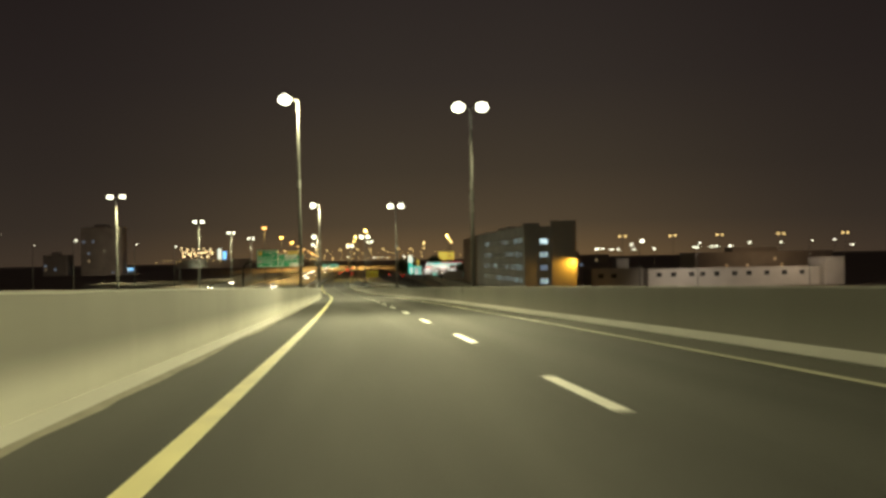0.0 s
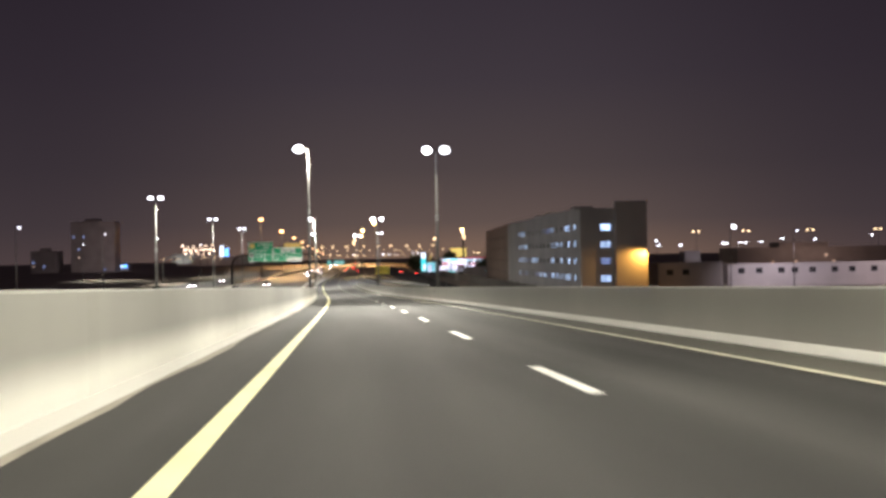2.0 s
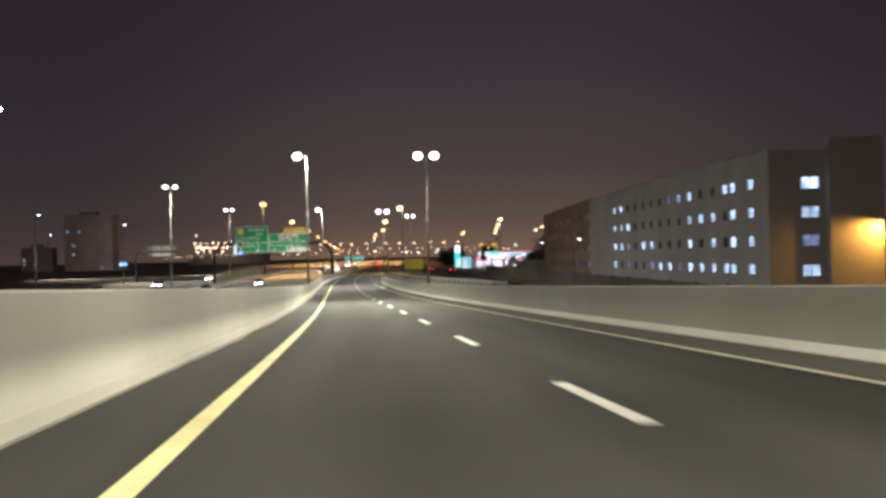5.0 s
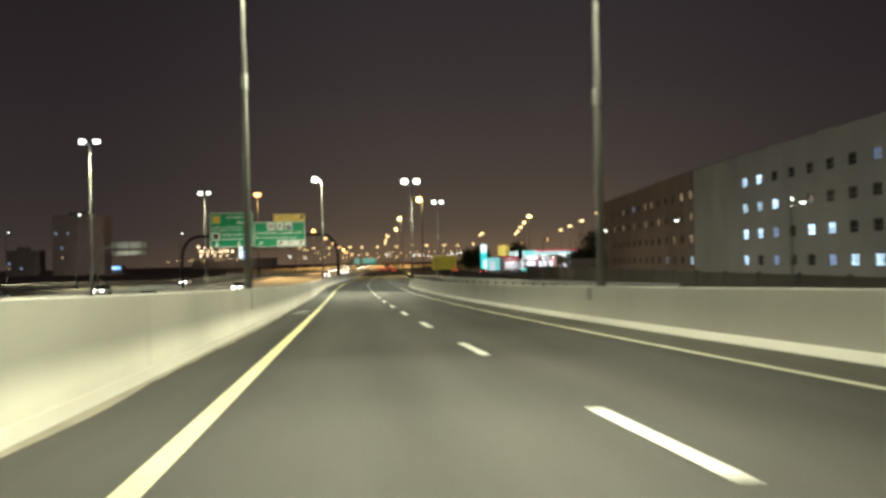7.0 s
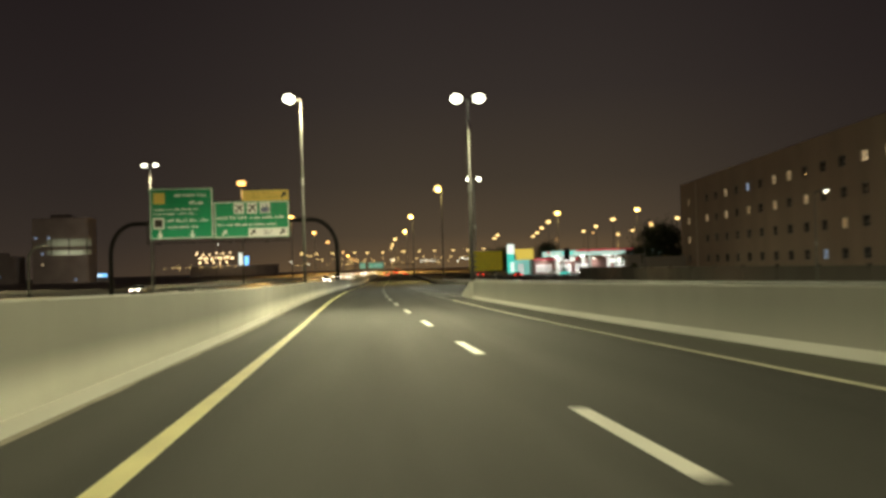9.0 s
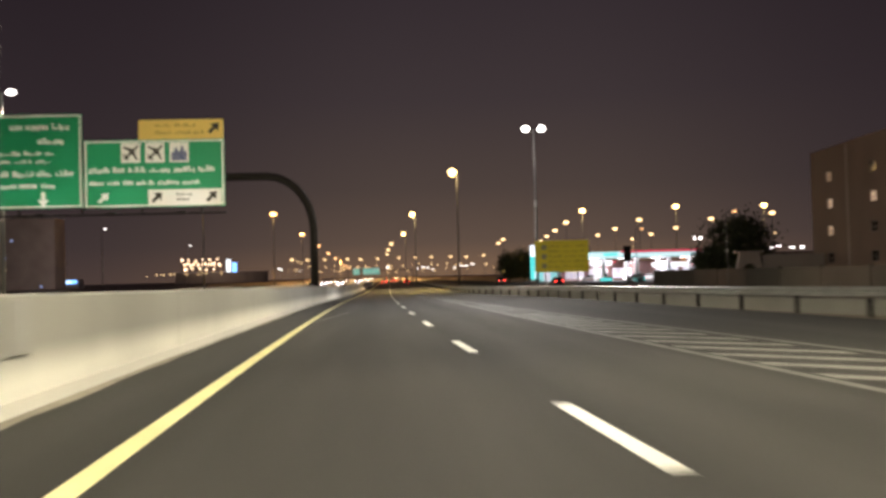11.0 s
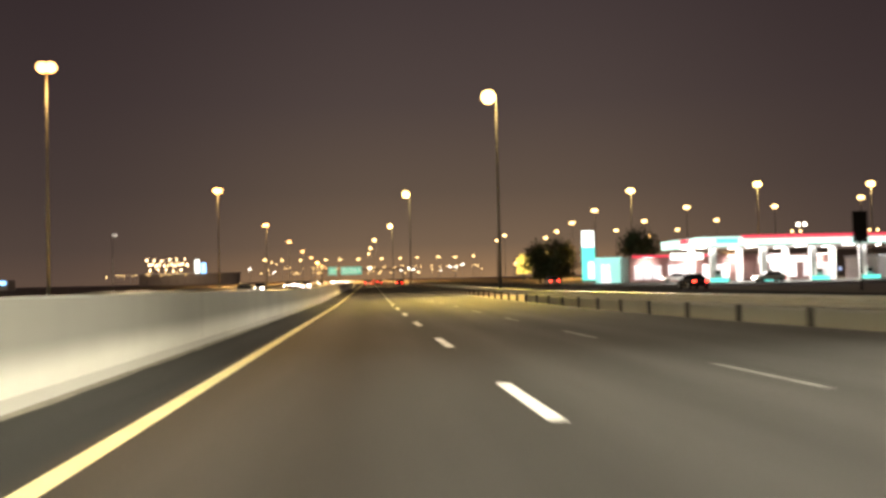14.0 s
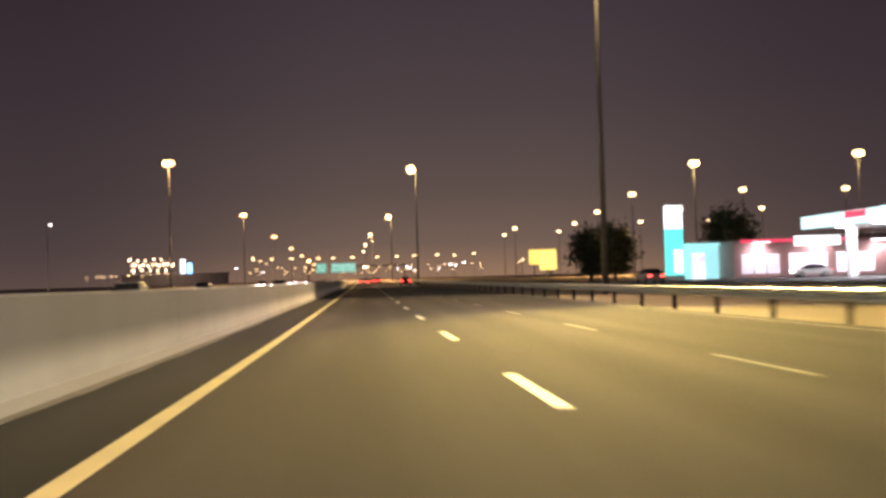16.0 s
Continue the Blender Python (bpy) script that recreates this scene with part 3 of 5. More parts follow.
rail = thing("guard_rail", Matrix.Identity(4), "galvanised steel guard rail on short posts beside the lane", "guard rail", kind="structure")
wave = ((0.0, 0.45), (-0.05, 0.48), (-0.05, 0.54), (0.0, 0.58), (0.0, 0.62), (-0.05, 0.66), (-0.05, 0.72), (0.0, 0.76), (0.015, 0.76), (0.015, 0.45))
rys = steps(232, 620, 8)
for a, b in zip(rys, rys[1:]):
    bm = bmesh.new()
    r = [[bm.verts.new(on_road(rail_lat(y) + d, y, h)) for d, h in wave] for y in steps(a, b, 4)]
    n = len(wave)
    for u, v in zip(r, r[1:]):
        for k in range(n):
            bm.faces.new((u[k], u[(k + 1) % n], v[(k + 1) % n], v[k]))
    part("beam", bm, M_STEEL, rail)
    for y in (a + 0.2, (a + b) / 2 + 0.2):
        x, yy, z = on_road(rail_lat(y) + 0.09, y)
        part("post", boxed(x - 0.06, x + 0.06, yy - 0.05, yy + 0.05, z - 0.3, z + 0.72), M_DARKSTEEL, rail)
# low kerb wall behind the guard rail
verge = thing("verge_wall", Matrix.Identity(4), "low pale concrete kerb wall behind the guard rail", "kerb", kind="structure")
for a, b in zip(steps(250, 430, 12), steps(250, 430, 12)[1:]):
    bm = bmesh.new()
    prof = ((0, -0.2), (0, 0.33), (0.05, 0.38), (0.3, 0.38), (0.3, -0.2))
    r = [[bm.verts.new(on_road(rail_lat(y) + 0.6 + d, y, h)) for d, h in prof] for y in steps(a + 0.01, b - 0.01, 6)]
    for u, v in zip(r, r[1:]):
        for k in range(5):
            bm.faces.new((u[k], u[(k + 1) % 5], v[(k + 1) % 5], v[k]))
    bm.faces.new(r[0])
    bm.faces.new(r[-1][::-1])
    part("panel", bm, M_WALL, verge)


# ================= street lamps =================
def ring_box(bm, x0, x1, y0, y1, z0, z1, taper):
    made = box(bm, x0, x1, y0, y1, z0, z1)
    for v in bm.verts:
        if v.co.z > (z0 + z1) / 2:
            v.co.x = (x0 + x1) / 2 + (v.co.x - (x0 + x1) / 2) * taper
            v.co.y = (y0 + y1) / 2 + (v.co.y - (y0 + y1) / 2) * taper
    return made


def bulb(bm, c, rx, ry, rz):
    s = bmesh.ops.create_uvsphere(bm, u_segments=12, v_segments=8, radius=1.0)["verts"]
    for v in s:
        v.co = (c[0] + v.co.x * rx, c[1] + v.co.y * ry, c[2] + v.co.z * rz)
    return bm


def street_lamp(height, arms, m, label, group, lens, reach=0.75, size=0.38, thick=0.13, round_lens=0.78, sink=0.4, plate=True):
    """A tapered steel mast; arms: the sides (-1, 1) its lanterns reach to."""
    top = thing("street_lamp", m, label, "street lamp", group)
    part("pole", tube(bmesh.new(), [(0, 0, -sink), (0, 0, height * 0.55), (0, 0, height * 0.551), (0, 0, height)], [thick, thick * 0.8, thick * 0.72, thick * 0.5], 12), M_POLE, top, smooth=True)
    if plate:
        part("base_plate", boxed(-0.28, 0.28, -0.28, 0.28, -0.02, 0.06, bevel=0.02), M_STEEL, top)
    part("pole_collar", tube(bmesh.new(), [(0, 0, height * 0.53), (0, 0, height * 0.57)], thick * 0.95, 12), M_STEEL, top)
    for s in arms:
        arm = part("arm", tube(bmesh.new(), [(0, 0, height - 0.05), (s * reach * 0.5, 0, height + 0.06), (s * reach, 0, height + 0.1)], [0.055, 0.05, 0.045], 8), M_POLE, top)
        part("lantern", ring_box(bmesh.new(), s * reach - 0.32, s * reach + 0.32, -0.17, 0.17, height + 0.06, height + 0.22, 0.6), M_STEEL, arm)
        # lens is oversized, the lamp's glare being put into its shape
        part("lens", bulb(bmesh.new(), (s * reach, 0, height + 0.03), size, size * 0.7, size * round_lens), lens, arm, "glowing lamp lens", smooth=True)
    return top


# y and height of the left pole, y, lateral place and height of the right one
POLES = ((-23.2, 11.7, -23.5, 8.45, 11.3), (56.0, 12.02, 55.8, 8.62, 11.5), (124.85, 11.83, 124.6, 8.46, 11.6), (206.1, 11.88, 205.9, 8.66, 11.75), (290.8, 12.7, 288.6, 8.66, 12.1))
for yl, hl, yr, lat, hr in POLES:
    foot = left_foot(yl)
    x, y, z = on_road(foot - 0.10, yl, 1.182)
    lamp = street_lamp(hl - 1.18, (-1,), Matrix.Translation((x, y, z)), "tall grey street lamp with one glowing lantern on the barrier", "lamps along the flyover", M_BULB_WHITE, reach=0.75, thick=0.1, sink=0.0, plate=False)
    part("base_plate", boxed(-0.27, 0.03, -0.16, 0.16, 0.0, 0.03, bevel=0.008), M_STEEL, lamp)
    part("cable_cover", boxed(0.012, 0.036, 0.42, 1.02, -0.60, -0.06, bevel=0.004), M_SLEEVE, lamp, "dull grey steel cable cover on the barrier face")
    road_light(x - 0.3, y - 0.5, z + hl - 1.55, 1, 0.36, far=0.2)
    x, y, z = on_road(lat, yr)
    lamp = street_lamp(hr, (-1, 1), Matrix.Translation((x, y, z)), "tall grey steel street lamp with two glowing lanterns", "lamps along the flyover", M_BULB_WHITE, reach=0.69)
    d = right_foot(yr) - lat
    part("cable_cover", boxed(d + 0.06, d + 0.082, 0.1, 0.45, 0.62, 0.96, bevel=0.004), M_STAINED, lamp, "dull grey steel cable cover on the barrier face")
    # beams lean left and also stand for the car's own headlight glow
    road_light(x - 1.1, y - 0.5, z + hr - 0.4, -1, 1.08)
    downlight("lamp_light", (x + 1.1, y - 0.5, z + hr - 0.4), WHITE_POWER * (0.8 if yr > 250 else 0.3), WHITE_LAMP, 140, toward=(x + 8, y, z), blend=1.0)
# the last white lamp, beside the merging lane
street_lamp(15.5, (-1, 1), Matrix.Translation((17.3, 370.8, ground_height(17.3, 370.8))), "tall steel street lamp with two white lanterns in the verge", "lamps along the flyover", M_BULB_WHITE, thick=0.15)
road_light(16.2, 369.6, 14.9, -1, 0.62, (0.94, 1.0, 0.84))
downlight("lamp_light", (15.2, 369.2, 14.7), WHITE_POWER * 1.7, (0.94, 1.0, 0.84), 98, toward=(10.0, 368, 0), blend=1.0)
downlight("lamp_light", (18.6, 369.3, 14.9), WHITE_POWER * 0.5, WHITE_LAMP, 90, toward=(31, 362, 0))
# double lamps between the oncoming roads
median_lamp = None
for y, lat in ((44, -26.0), (121.7, -26.2), (200.8, -25.55), (282.3, -25.7), (358.8, -26.72)):
    m = Matrix.Translation((road_x(y) + lat, y, -0.1))
    if median_lamp is None:
        median_lamp = street_lamp(17.7, (-1, 1), m, "tall double-headed white street lamp between the oncoming roads", "median lamps", M_BULB_WHITE, thick=0.16, size=0.40, round_lens=0.55)
    else:
        copy_thing(median_lamp, m)
    downlight("lamp_light", (road_x(y) + lat + 1.5, y - 0.5, 17.3), WHITE_POWER * 1.0, WHITE_LAMP, 130)
side_lamp = None
for x, y in ((-62, 205), (-64, 267), (-62, 330), (-60, 390), (-66, 520), (-70, 640), (-95, 330), (-110, 480)):
    m = Matrix.Translation((x, y, -0.1))
    if side_lamp is None:
        side_lamp = street_lamp(15.9, (1,), m, "slender white street lamp beside the side road", "side road lamps", M_BULB_WHITE, size=0.25)
    else:
        copy_thing(side_lamp, m)
    downlight("lamp_light", (x + 2.6, y - 0.5, 15.2), WHITE_POWER * 3.6, (0.98, 1.0, 0.68), 120, toward=(x + 14, y - 6, 0), blend=0.6)


# sodium-lit high masts
def high_mast(m, height, lens, group, label, offsets=(-0.42, 0.42), lens_x=0.68, lens_z=0.6):
    top = thing("high_mast", m, label, "street lamp", group)
    part("mast", tube(bmesh.new(), [(0, 0, -0.3), (0, 0, height * 0.5), (0, 0, height)], [0.22, 0.16, 0.10], 10), M_POLE, top, smooth=True)
    part("head_frame", tube(bmesh.new(), [(min(offsets) - 0.3, 0, height + 0.05), (max(max(offsets) + 0.3, 0.1), 0, height + 0.05)], 0.07, 8), M_STEEL, top)
    for s in offsets:
        lantern = part("lantern", ring_box(bmesh.new(), s - 0.42, s + 0.42, -0.28, 0.28, height + 0.1, height + 0.34, 0.6), M_STEEL, top)
        # oversized lens, wide enough to hold the sodium lamp's bloom
        part("lens", bulb(bmesh.new(), (s, 0, height - 0.12), lens_x, 0.6, lens_z), lens, lantern, "glowing sodium lamp lens", smooth=True)
    return top


MAST = 23.2
high_mast(Matrix.Translation((-31.5, 466.5, -0.1)), MAST + 2.0, M_BULB_SODIUM, "oncoming side masts", "tall orange sodium mast beside the oncoming carriageway")
yellow_mast = high_mast(Matrix.Translation((150.0, 640.0, -0.1)), MAST, M_BULB_YELLOW, "motorway masts", "tall yellow sodium mast beside the motorway")
road_mast = high_mast(Matrix.Translation((17.7, 475.8, -0.1)), MAST + 0.2, M_BULB_YELLOW, "motorway masts", "tall yellow sodium mast with one lantern over the motorway", (-0.9,), 0.9, 0.85)
side_mast = high_mast(Matrix.Translation((-32.8, 590.5, -0.1)), MAST + 0.3, M_BULB_SODIUM, "oncoming side masts", "tall orange sodium mast farther along the oncoming carriageway")
for i in range(2, 10):
    copy_thing(side_mast, Matrix.Translation((-30.8 - 1.98 * i, 466.5 + 124 * i, -0.1 - 1.15 * (i - 1))))
for x, y in ((12.8, 607.0), (12.0, 755.0), (6.4, 893.0), (4.4, 1030.0), (3.0, 1170.0)):
    copy_thing(road_mast, Matrix.Translation((x, y, -0.1)))
# rows of masts on the roads beyond the petrol station
for x0, y0, dx, dy, n in ((69.5, 604, 8.2, 74, 5), (98, 592, 8.5, 78, 4), (128.7, 595, 8.9, 78, 5), (72.7, 857, 5.0, 68, 2)):
    for i in range(n):
        copy_thing(yellow_mast, Matrix.Translation((x0 + dx * i, y0 + dy * i, -0.1)))
# far lights of the town: lamps along two crossing roads and low ones between them
rnd = random.Random(4)
far_kinds = [street_lamp(h, arms, Matrix.Translation(p), "far yellow street lamp among the town's lights", "far lamps", lens, size=sz, thick=0.15)
             for p, h, arms, lens, sz in (((-98, 1300, 0), 22, (-1, 1), M_BULB_YELLOW, 0.75), ((-118, 1840, 0), 22, (1,), M_BULB_YELLOW, 0.8), ((-60, 1420, 0), 11, (1,), M_BULB_YELLOW, 0.55), ((40, 1500, 0), 12, (-1, 1), M_BULB_WHITE, 0.5))]
for i in range(1, 12):
    copy_thing(far_kinds[0], Matrix.Translation((-98 + 18.4 * i + rnd.uniform(-3, 3), 1310 + rnd.uniform(-15, 15), rnd.uniform(-0.6, 0.3))))
for i in range(1, 20):
    copy_thing(far_kinds[1], Matrix.Translation((-118 + 14.5 * i + rnd.uniform(-5, 5), 1850 + rnd.uniform(-60, 60), rnd.uniform(-2.5, 0))))
for i in range(38):
    y = rnd.uniform(1000, 1750)
    copy_thing(far_kinds[rnd.choice((2, 2, 2, 3))], Matrix.Translation((y * (-0.10 + 0.215 * rnd.betavariate(1.3, 1.3)), y, rnd.uniform(-1.5, 0))))
# lamps of a road that swings away beyond the oncoming carriageway
for d in (852, 980, 1094, 1463, 1854, 2359, 2730):
    copy_thing(far_kinds[1], Matrix.Translation((-44 - 0.055 * d, 375 + d, -0.5)))
# a dense far row low on the left, and pairs on the roads to the right
for i in range(13):
    copy_thing(far_kinds[2], Matrix.Translation((-150 - 9 * i + rnd.uniform(-3, 3), 1180 + 14 * i, rnd.uniform(-2, 0))))
for x, y in ((101, 1010), (109, 1060), (118, 1130), (126, 1040), (137, 1090), (146, 1150)):
    copy_thing(far_kinds[2], Matrix.Translation((x, y, 0)))
# work-yard lights beyond the low buildings
MID_YARD = ((221, -0.4), (226, 0.1), (234, -0.8), (240, -0.8), (252, 3.4), (254, -0.8), (273, -0.8), (310, 0.1), (313, 0.1), (326, 0.6), (331, 0.6), (344, 1.0), (363, 3.4), (393, 2.5), (445, 5.3), (463, 0.1))
FAR_YARD = (295, 350, 402, 470, 543)
yard_lamp = street_lamp(19.5, (-1, 1), Matrix.Translation((216, 800, -5.4)), "tall white yard light far beyond the low buildings", "yard lights", M_BULB_WHITE, size=0.55, thick=0.2)
for x, dz in MID_YARD:
    copy_thing(yard_lamp, Matrix.Translation((x, 800 + 0.08 * x, dz - 5.5)))
tall_yard = street_lamp(28, (-1, 1), Matrix.Translation((FAR_YARD[0], 1000, 0)), "very tall pale double yard light far beyond the low buildings", "yard lights", M_BULB_YELLOW, reach=3.0, size=1.1, thick=0.25)
for x in FAR_YARD[1:]:
    copy_thing(tall_yard, Matrix.Translation((x, 1000, 0)))
street_lamp(12.4, (1,), Matrix.Translation((78.0, 220.0, -0.1)), "white yard lamp before the low white building", "yard lights", M_BULB_WHITE, size=0.42, thick=0.11)

for x, y in ((-31, 466), (-33, 590), (-35, 714)):
    downlight("sodium_light", (x + 2.6, y - 2.6, MAST - 0.6), SODIUM_POWER * 2.6, SODIUM_LAMP, 70, 0.4, toward=(x + 10, y - 13, 0))
    downlight("sodium_light", (x + 2.6, y - 2.0, MAST + 0.4), SODIUM_POWER * 3.4, SODIUM_LAMP, 40, 0.4, toward=(x + 11, y - 42, 0), blend=1.0)
for x, y in ((16.5, 476), (12, 607), (11.2, 755)):
    downlight("sodium_light", (x - 2.0, y - 2.0, MAST - 0.6), SODIUM_POWER * 0.42, (1.0, 0.76, 0.36), 92, 0.4, toward=(x - 15, y - 14, 0))
# added beam: the mast lamp's glossy reflection on the lanes, laid down as a pool
downlight("sodium_light", (15.5, 474.5, MAST - 0.6), SODIUM_POWER * 2.0, (1.0, 0.80, 0.16), 32, 0.4, toward=(11.5, 436, 0), blend=1.0)
downlight("sodium_light", (-29, 463.5, MAST - 0.6), SODIUM_POWER * 0.8, SODIUM_LAMP, 60, 0.4, toward=(-19, 430, 0), blend=0.9)
downlight("sodium_light", (14.5, 473.5, MAST - 0.6), SODIUM_POWER * 0.24, (1.0, 0.86, 0.62), 64, 0.4, toward=(6.0, 428, 0), blend=1.0)
for x, y in ((69.5, 604), (98, 592), (128, 595)):
    downlight("sodium_light", (x, y - 3.0, MAST - 0.6), SODIUM_POWER * 0.8, (1.0, 0.66, 0.2), 84, 0.4, toward=(x - 10, y - 16, 0))
# added point lights, for the lanterns' light and glow streaks on their own masts
for x, y, c in [(-31.2 - 0.016 * 124 * i, 466.5 + 124 * i, SODIUM_LAMP) for i in range(3)] + [(17.0, 475.8, (1.0, 0.78, 0.3)), (12.1, 607, (1.0, 0.78, 0.3)), (11.2, 755, (1.0, 0.78, 0.3)), (69.5, 604, (1.0, 0.78, 0.3)), (98, 592, (1.0, 0.78, 0.3)), (128.7, 595, (1.0, 0.78, 0.3))]:
    data = bpy.data.lights.new("mast_fill_light", "POINT")
    data.energy, data.color, data.shadow_soft_size = 900, c, 0.3
    ob = new("mast_fill_light", data)
    ob.location = (x, y - 1.1, MAST - 0.4)
    tagged(ob, "added light on the mast below its lantern", "light", kind="structure")
# added wide lights along the farther roads, giving the dark ground a warm sheen
for x, y in ((-36, 850), (-40, 1010), (-46, 1200), (10, 900), (8, 1060), (4, 1260), (110, 760), (180, 900)):
    downlight("sodium_light", (x, y, MAST + 1), SODIUM_POWER * 6.0, SODIUM_LAMP, 160, 0.5)


# ================= the sign gantry =================
GANTRY_Y = 343.8
gantry = thing("sign_gantry", Matrix.Translation((0, GANTRY_Y, 0)), "dark steel arch gantry spanning the oncoming carriageway", "gantry")


BEAM = 1.7                # the arch stands behind the sign panels


def arch(side_x, inner_x, base_z):
    s = 1 if side_x > inner_x else -1
    pts = [(side_x, BEAM, base_z), (side_x, BEAM, 5.6)]
    for k in range(1, 8):
        a = math.pi / 2 * k / 7
        pts.append((side_x - s * 3.0 * (1 - math.cos(a)), BEAM, 5.6 + 3.6 * math.sin(a)))
    pts.append((inner_x, BEAM, 9.2))
    return pts


wall_top = road_z(GANTRY_Y + BEAM) + 1.182
part("upright", tube(bmesh.new(), arch(-1.38, -14.6, wall_top), 0.26, 14), M_DARKSTEEL, gantry, smooth=True)
part("upright", tube(bmesh.new(), arch(-28.0, -14.6, -0.1), 0.26, 14), M_DARKSTEEL, gantry, smooth=True)
part("base_plate", boxed(-1.66, -1.1, BEAM - 0.4, BEAM + 0.4, wall_top, wall_top + 0.04, bevel=0.01), M_DARKSTEEL, gantry)
part("walkway", boxed(-23.2, -6.7, -0.55, 0.15, 6.72, 6.80), M_DARKSTEEL, gantry)
for x in (-23.1, -19.5, -15.6, -11.9, -8.2):
    hanger = part("hanger", boxed(x - 0.06, x + 0.06, -0.5, -0.38, 6.8, 9.1), M_DARKSTEEL, gantry)
    part("bracket", boxed(x - 0.06, x + 0.06, -0.376, BEAM - 0.2, 8.95, 9.1), M_DARKSTEEL, hanger)


# unseen floodlights on arms, added to brighten the signs
for x in (-21.2, -17.4, -13.2, -9.0):
    arm = part("light_arm", tube(bmesh.new(), [(x, -0.5, 6.76), (x, -2.6, 6.6)], 0.05, 8), M_DARKSTEEL, gantry)
    part("added_floodlight", boxed(x - 0.25, x + 0.25, -2.9, -2.55, 6.55, 6.72, bevel=0.03), M_DARKSTEEL, arm)
    downlight("sign_fill_light", (x, GANTRY_Y - 2.75, 6.85), 46, (0.95, 1.0, 0.85), 130, 0.15, toward=(x, GANTRY_Y - 0.75, 10.0))


def bars(parent, x0, x1, z0, z1, y, mat, seed, rows):
    """Lines of writing that cannot be given, as short plain bars, one joined mesh a word."""
    r = random.Random(seed)
    step = (z1 - z0) / rows
    for i in range(rows):
        x = x0
        zc = z0 + step * (i + 0.5)
        while x < x1 - 0.3:
            end = min(x + r.uniform(0.6, 1.5), x1)
            bm = bmesh.new()
            while x < end - 0.05:
                w = r.uniform(0.07, 0.17)
                lo, hi = r.choice(((0.22, 0.12), (0.22, 0.22), (0.22, 0.30), (0.30, 0.10), (0.2, -0.06)))
                box(bm, x, x + w, y - 0.006, y, zc - step * lo, zc + step * hi)
                x += w + r.uniform(0.03, 0.06)
            part("text_bar", bm, mat, parent)
            x += r.uniform(0.14, 0.24)


def arrow(parent, x, z, size, y, mat, angle):
    bm = bmesh.new()
    c, s = math.cos(angle), math.sin(angle)
    shape = ((-0.12, -0.5), (0.12, -0.5), (0.12, 0.02), (0.38, 0.02), (0.0, 0.5), (-0.38, 0.02), (-0.12, 0.02))
    front = [bm.verts.new((x + size * (u * c + v * s), y - 0.006, z + size * (v * c - u * s))) for u, v in shape]
    bm.faces.new(front)
    made = bmesh.ops.extrude_face_region(bm, geom=list(bm.faces))["geom"]
    for v in made:
        if isinstance(v, bmesh.types.BMVert):
            v.co.y += 0.005
    part("arrow", bm, mat, parent)


def sign_panel(name, x0, x1, z0, z1, m, face, label, border=True, group=""):
    top = thing(name, m, label, "road sign", group)
    part("backing", boxed(x0, x1, 0.01, 0.09, z0, z1, bevel=0.02), M_STEEL, top)
    part("face", boxed(x0 + 0.005, x1 - 0.005, -0.004, 0.008, z0 + 0.005, z1 - 0.005), face, top)
    if border:
        for a, b, c, d in ((x0 + 0.06, x1 - 0.06, z0 + 0.06, z0 + 0.16), (x0 + 0.06, x1 - 0.06, z1 - 0.16, z1 - 0.06), (x0 + 0.06, x0 + 0.16, z0 + 0.162, z1 - 0.162), (x1 - 0.16, x1 - 0.06, z0 + 0.162, z1 - 0.162)):
            part("border", boxed(a, b, -0.009, -0.005, c, d), M_SIGN_WHITE, top)
    return top


SIGN_Y = GANTRY_Y - 0.75
left_sign = sign_panel("direction_sign", -22.75, -15.5, 7.2, 13.1, Matrix.Translation((0, SIGN_Y, 0)), M_SIGN_GREEN, "tall green motorway direction sign hung on the gantry", group="gantry signs")
part("emblem", boxed(-22.3, -21.0, -0.012, -0.005, 11.3, 12.6), M_SIGN_AMBER, left_sign, "yellow square emblem")
part("emblem", boxed(-22.4, -21.1, -0.012, -0.005, 8.4, 9.7), M_SIGN_WHITE, left_sign, "white square emblem")
part("emblem_mark", boxed(-22.2, -21.3, -0.018, -0.013, 8.6, 9.5), M_SIGN_DARK, left_sign)
bars(left_sign, -19.9, -16.2, 11.9, 12.7, -0.006, M_SIGN_WHITE, 1, 1)
bars(left_sign, -18.2, -16.2, 11.0, 11.8, -0.006, M_SIGN_WHITE, 2, 1)
bars(left_sign, -22.3, -17.2, 9.9, 10.9, -0.006, M_SIGN_WHITE, 3, 2)
bars(left_sign, -20.8, -16.0, 9.0, 9.7, -0.006, M_SIGN_WHITE, 4, 1)
bars(left_sign, -20.8, -17.0, 8.3, 8.9, -0.006, M_SIGN_WHITE, 5, 1)
for x in (-21.6, -17.9):
    arrow(left_sign, x, 7.75, 0.95, -0.006, M_SIGN_WHITE, math.pi)
right_sign = sign_panel("direction_sign", -15.38, -6.70, 7.15, 11.4, Matrix.Translation((0, SIGN_Y, 0)), M_SIGN_GREEN, "wide green direction sign with white exit panel on the gantry", group="gantry signs")
